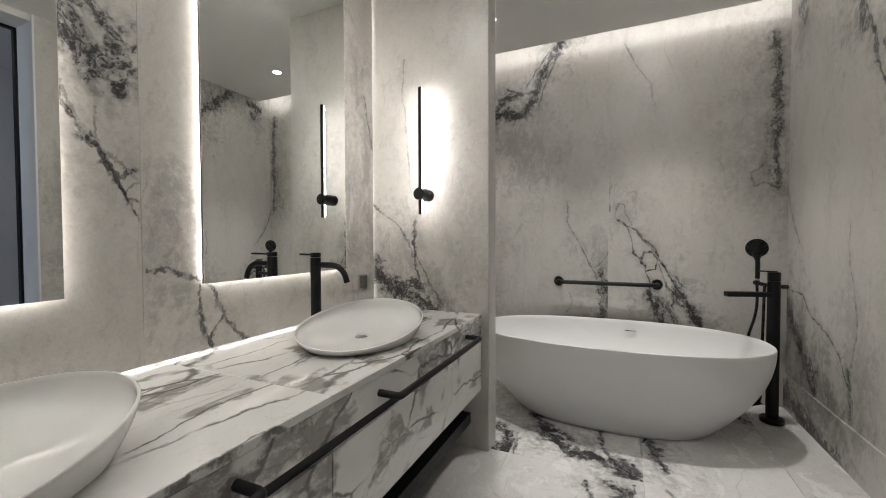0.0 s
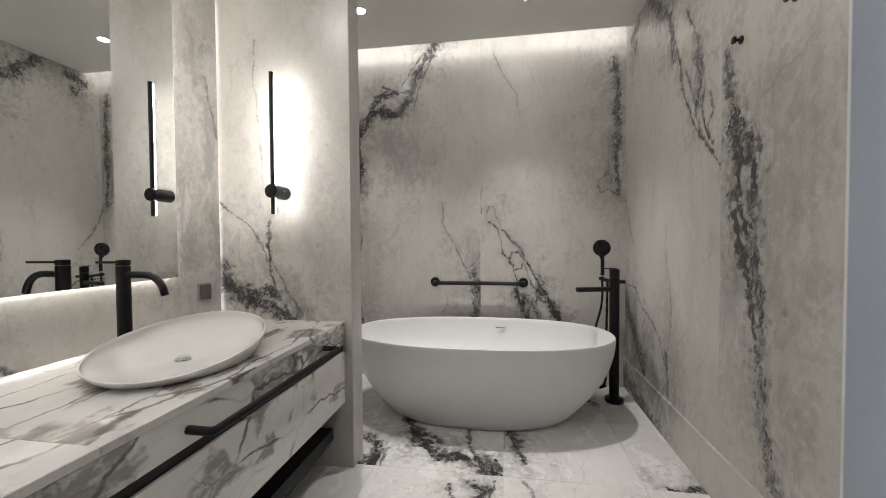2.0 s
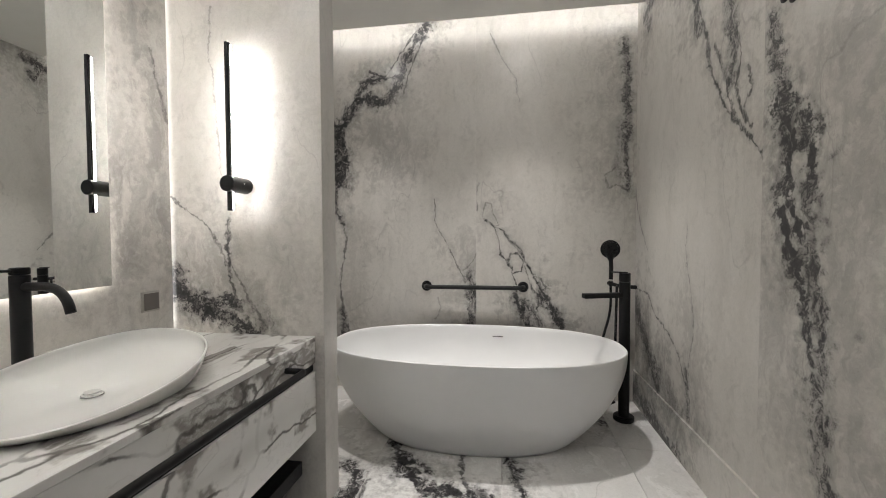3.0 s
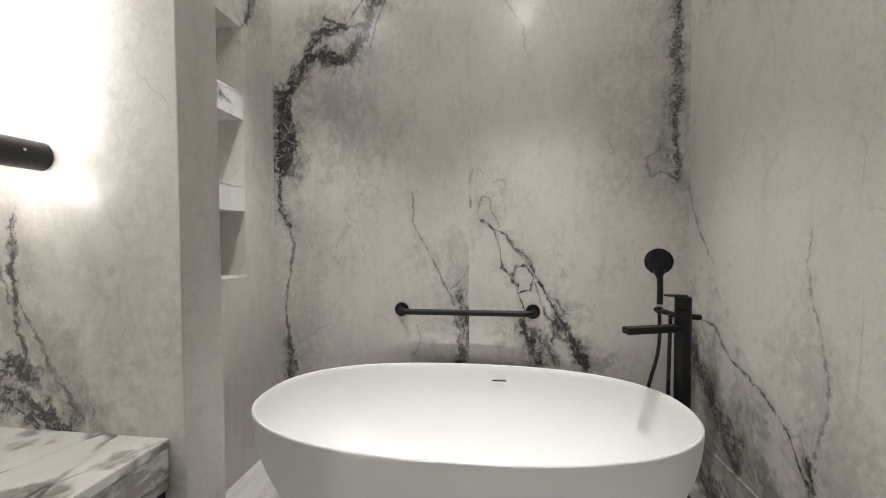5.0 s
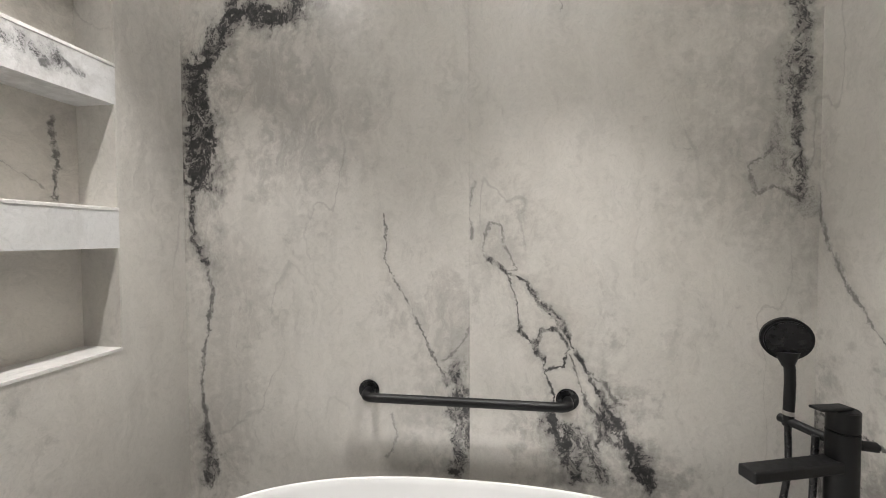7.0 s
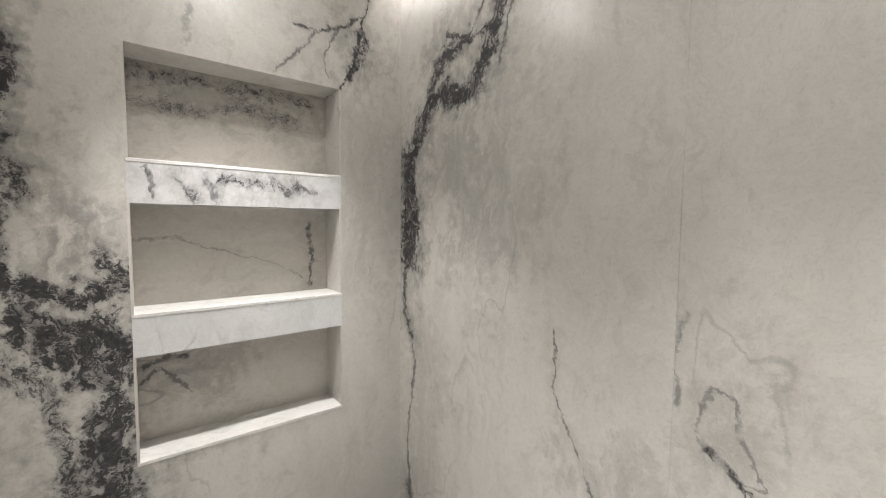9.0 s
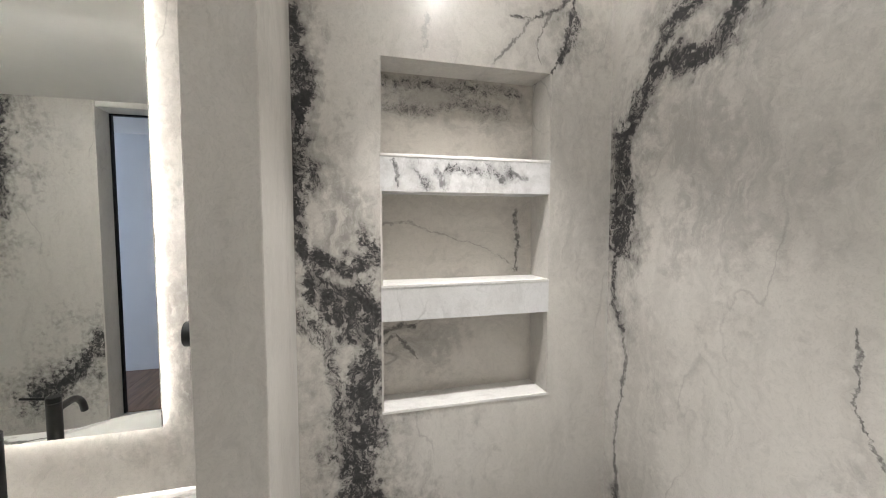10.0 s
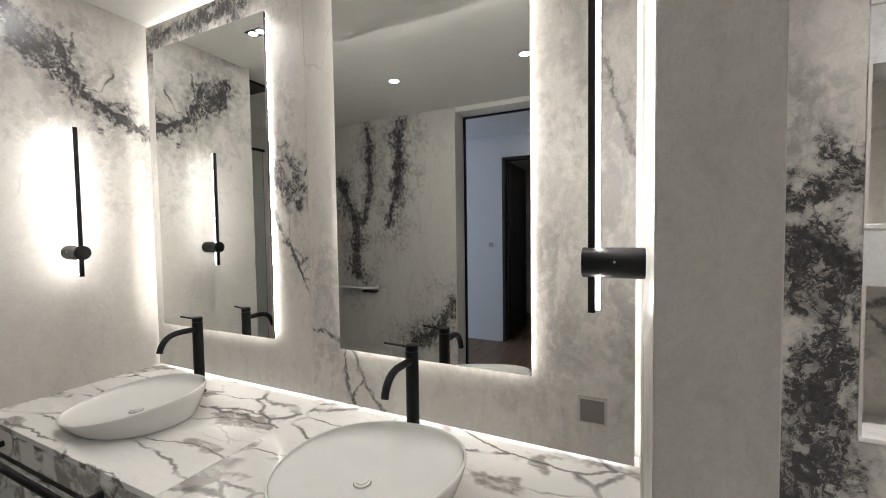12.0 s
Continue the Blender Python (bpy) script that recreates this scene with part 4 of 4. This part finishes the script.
def basin(y):
    cx = 0.276
    b = thing("basin", (cx, y, ZT), "white glazed oval basin with thin rim on the marble countertop", "wash basin", "basins on the counter")
    n = 96

    def ring(k, z, flat, shrink=0.0):
        out = []
        for i in range(n):
            t = 2 * math.pi * i / n
            c, s = math.cos(t), math.sin(t)
            px, py = 0.222 - shrink, 0.300 - shrink
            x, yy = px * k * math.copysign(abs(c) ** 0.93, c), py * k * math.copysign(abs(s) ** 0.93, s) * (1 - 0.06 * c)
            lift = flat * (-0.024 * c + 0.042 * s)
            out.append(Vector((cx + x, y + yy, ZT + z + lift)))
        return out
    h = 0.078
    rings = [ring(0.82, 0.0, 0), ring(0.845, 0.003, 0)]
    for i in range(1, 15):
        u = i / 14
        rings.append(ring(0.845 + 0.155 * (1 - (1 - u) ** 1.4), h * u, u))
    rings += [ring(1.0, h + 0.002, 1, 0.002), ring(1.0, h + 0.002, 1, 0.006), ring(1.0, h - 0.002, 1, 0.008)]
    for i in range(1, 19):
        u = 1 - i / 18
        s = 1 - (1 - u) ** 2.7
        rings.append(ring(0.16 + 0.84 * s, 0.010 + (h - 0.014) * u, u, 0.007))
    part("bowl", lathe(rings), M_CERAMIC, b, smooth=True, angle=60)
    part("drain", rod((cx - 0.01, y - 0.01, ZT + 0.0105), (cx - 0.01, y - 0.01, ZT + 0.024), 0.024, 32, 0.005), M_CERAMIC, b, "white push drain cap", smooth=True)
    part("drain_ring", rod((cx - 0.01, y - 0.01, ZT + 0.0095), (cx - 0.01, y - 0.01, ZT + 0.0140), 0.0265, 32), M_CHROME, b, "chrome drain ring", smooth=True)
    return b


def faucet(y):
    x = 0.008
    f = thing("faucet", (x, y, ZT), "tall black basin mixer on the countertop", "faucet", "faucets on the counter")
    part("base_ring", rod((x, y, ZT), (x, y, ZT + 0.006), 0.0265, 32, 0.001), M_BLACK, f, smooth=True)
    part("body", rod((x, y, ZT + 0.005), (x, y, 1.100), 0.0225, 32, 0.001), M_BLACK, f, smooth=True)
    part("cap", rod((x, y, 1.102), (x, y, 1.122), 0.0225, 32, 0.002), M_BLACK, f, smooth=True)
    part("lever", rod((x, y, 1.113), (x + 0.012, y - 0.105, 1.119), 0.0042, 12, 0.001), M_BLACK, f, smooth=True)
    part("spout", tube(rounded(((x, y, 1.068), (x + 0.155, y, 1.070), (x + 0.168, y, 1.005)), (0.075,), 8), 0.0125, 16), M_BLACK, f, smooth=True)
    return f


basin(-2.105)
basin(-3.265)
faucet(-2.092)
faucet(-3.255)


def mirror(y0, y1):
    z0, z1 = 1.022, 2.508
    m = thing("mirror", (XM, (y0 + y1) / 2, (z0 + z1) / 2), "tall frameless backlit wall mirror on the marble panel", "mirror", "mirrors over the vanity")
    part("backing", box(XM + 0.001, XM + 0.012, y0 + 0.045, y1 - 0.045, z0 + 0.045, z1 - 0.045), M_BLACK, m)
    part("frame", box(XM + 0.0175, XM + 0.0255, y0 + 0.001, y1 - 0.001, z0 + 0.001, z1 - 0.001), M_BLACK, m, "black metal edge")
    part("glass", box(XM + 0.026, XM + 0.030, y0, y1, z0, z1, 0.0008, 1), M_SILVER, m)
    for b in ((y0 + 0.016, y0 + 0.022, z0 + 0.016, z1 - 0.016), (y1 - 0.022, y1 - 0.016, z0 + 0.016, z1 - 0.016), (y0 + 0.024, y1 - 0.024, z0 + 0.016, z0 + 0.022), (y0 + 0.024, y1 - 0.024, z1 - 0.022, z1 - 0.016)):
        part("light_strip", box(XM + 0.001, XM + 0.0165, *b), G_MIRROR, m, "white light strip behind the glass")


mirror(-2.517, -1.711)
mirror(-3.752, -2.908)


def sconce(y, way):
    """A rod on a stub; way: the direction from the wall into the room along y."""
    x = 0.222
    s = thing("wall_sconce", (x, y, 1.43), "slim black rod wall light glowing towards the marble", "wall light", "rod lights beside the mirrors")
    yr = y + way * 0.108
    part("rod", box(x - 0.0085, x + 0.0085, yr - 0.008, yr + 0.008, 1.318, 2.022, 0.002), M_BLACK, s)
    part("light_strip", box(x - 0.0065, x + 0.0065, min(yr - way * 0.0085, yr - way * 0.017), max(yr - way * 0.0085, yr - way * 0.017), 1.326, 2.014), G_SCONCE, s, "white light strip")
    part("mount", rod((x, y, 1.432), (x, y + way * 0.128, 1.432), 0.034, 40, 0.002), M_BLACK, s, smooth=True)
    part("set_screw", rod((x + 0.033, y + way * 0.06, 1.436), (x + 0.0352, y + way * 0.06, 1.436), 0.003, 10), M_STEEL, s)


sconce(YP0, -1)
sconce(YE, 1)


def socket():
    s = thing("light_switch", (XM, -1.523, 0.93), "square brushed steel switch on the marble panel", "light switch")
    part("plate", box(XM, XM + 0.009, -1.567, -1.479, 0.886, 0.974, 0.003), M_STEEL, s)
    part("rocker", box(XM + 0.009, XM + 0.012, -1.559, -1.487, 0.894, 0.966, 0.0015), M_PLATE, s, "taupe rocker")


socket()


def coat_hook(y, z):
    h = thing("wall_hook", (XR, y, z), "small round black wall hook on marble", "wall hook", "hooks beside the doorway")
    part("rosette", rod((XR, y, z), (XR - 0.006, y, z), 0.016, 24, 0.001), M_BLACK, h, smooth=True)
    part("stem", rod((XR - 0.005, y, z), (XR - 0.026, y, z), 0.006, 18), M_BLACK, h, smooth=True)
    part("knob", rod((XR - 0.024, y, z), (XR - 0.034, y, z), 0.015, 28, 0.003), M_BLACK, h, smooth=True)


coat_hook(-1.545, 1.975)
coat_hook(-1.850, 1.965)


def paper_shelf():
    s = thing("paper_holder", (XR, -4.23, 0.88), "white shelf with a black paper roll holder", "paper holder")
    part("shelf", box(XR - 0.11, XR, -4.47, -4.01, 0.885, 0.905, 0.002), M_CERAMIC, s)
    part("arm", box(XR - 0.09, XR, -4.17, -4.01, 0.842, 0.866, 0.003), M_BLACK, s)


paper_shelf()


def downlight(x, y, z, watts, cone):
    d = thing("downlight", (x, y, z), "small round white recessed ceiling downlight", "ceiling light", "ceiling downlights")
    n = 40
    rings = [[Vector((x + r * math.cos(2 * math.pi * i / n), y + r * math.sin(2 * math.pi * i / n), z + h)) for i in range(n)] for r, h in ((0.044, 0.0), (0.043, -0.003), (0.036, -0.003), (0.034, 0.0))]
    part("trim", lathe(rings, False, False), M_WHITE, d, smooth=True)
    part("lens", rod((x, y, z - 0.0005), (x, y, z - 0.0015), 0.034, 36), G_SPOT, d, "glowing lamp face")
    lamp = bpy.data.lights.new("downlight_beam", "SPOT")
    lamp.energy, lamp.spot_size, lamp.spot_blend, lamp.shadow_soft_size, lamp.color = watts, radians(cone), 1.0, 0.016, WARM
    ob = new("downlight_beam", lamp)
    ob.matrix_world = look((x, y, z - 0.02), (x, y + 0.0001, 0))


downlight(1.50, -0.63, ZC, 1.75 * SPOT_W, 76)
downlight(0.375, -0.66, ZC, 1.45 * SPOT_W, 80)
downlight(1.44, -2.11, ZC, 0.6 * SPOT_W, 56)
downlight(1.44, -3.21, ZC, 0.6 * SPOT_W, 56)


def twin_light(x, y):
    t = thing("twin_downlight", (x, y, ZB), "black recessed twin spot in the lowered ceiling", "ceiling light", "twin spots over the basins")
    part("frame", box(x - 0.035, x + 0.035, y - 0.065, y + 0.065, ZB - 0.004, ZB, 0.001), M_BLACK, t)
    for dy in (-0.03, 0.03):
        part("lens", rod((x, y + dy, ZB - 0.0045), (x, y + dy, ZB - 0.0055), 0.022, 28), G_TWIN, t, "glowing lamp face")
    lamp = bpy.data.lights.new("twin_beam", "SPOT")
    lamp.energy, lamp.spot_size, lamp.spot_blend, lamp.shadow_soft_size, lamp.color = BASIN_SPOT_W, radians(70), 0.6, 0.03, WARM
    new("twin_beam", lamp).matrix_world = look((x, y, ZB - 0.02), (x, y + 0.0001, 0))


twin_light(0.24, -3.38)
twin_light(0.24, -2.10)

# ---- shower behind the stub wall ----
screen = thing("shower_screen", (0.7, -4.62, 0), "clear glass shower screen with a slim black rail", "shower screen")
pane = part("pane", box(0.002, 1.30, -4.625, -4.615, 0.01, 2.30), M_GLASS, screen)
pane.visible_shadow = False
part("rail", box(0.001, 1.32, -4.63, -4.61, 2.30, 2.325, 0.002), M_BLACK, screen, "black metal top rail")
part("sill_rail", box(0.001, 1.30, -4.63, -4.61, 0.0, 0.012), M_BLACK, screen)
head = thing("rain_shower", (0.95, -4.35, ZC), "flat black rain shower head under the ceiling", "shower head")
part("plate", box(0.82, 1.08, -4.48, -4.22, ZC - 0.02, ZC, 0.004), M_BLACK, head)

# ---- floor tiles ----
TILE_MATS = {}
T = 0.667
for i in range(-1, 4):
    for j in range(0, 9):
        x0, x1 = 0.018 + i * T, 0.018 + (i + 1) * T
        y1 = -0.011 - j * T
        y0 = y1 - T
        x0, x1, y0, y1 = max(x0, -0.23), min(x1, XR), max(y0, YS), min(y1, 0)
        if x1 - x0 < 0.02 or y1 - y0 < 0.02:
            continue
        own = tuple(v for v in VEINS_FLOOR if x0 <= v[2][0][0] < x1 and y0 <= v[2][0][1] < y1)
        if own not in TILE_MATS:
            TILE_MATS[own] = marble("marble_floor_tile", own, plane_z(0), white=(0.72, 0.71, 0.69), rough=0.22, tiled=not own, grain=(1, 0.5, 1))
        part("tile", box(x0 + 0.0008, x1 - 0.0008, y0 + 0.0008, y1 - 0.0008, -0.006, 0.0, 0.0006, 1), TILE_MATS[own], floor)

# ---- corridor planks ----
corridor = bpy.data.objects["floor_corridor"]
row = 0
yy = -4.4
while yy < -1.6:
    xx = XC + 0.002 - (row % 3) * 0.4
    while xx < 5.6:
        a, b = max(xx, XC + 0.002), min(xx + 1.2, 5.6)
        if b - a > 0.05:
            part("plank", box(a + 0.001, b - 0.001, yy + 0.001, yy + 0.139, -0.012, 0.0, 0.0008, 1), M_OAK, corridor)
        xx += 1.2
    yy += 0.14
    row += 1
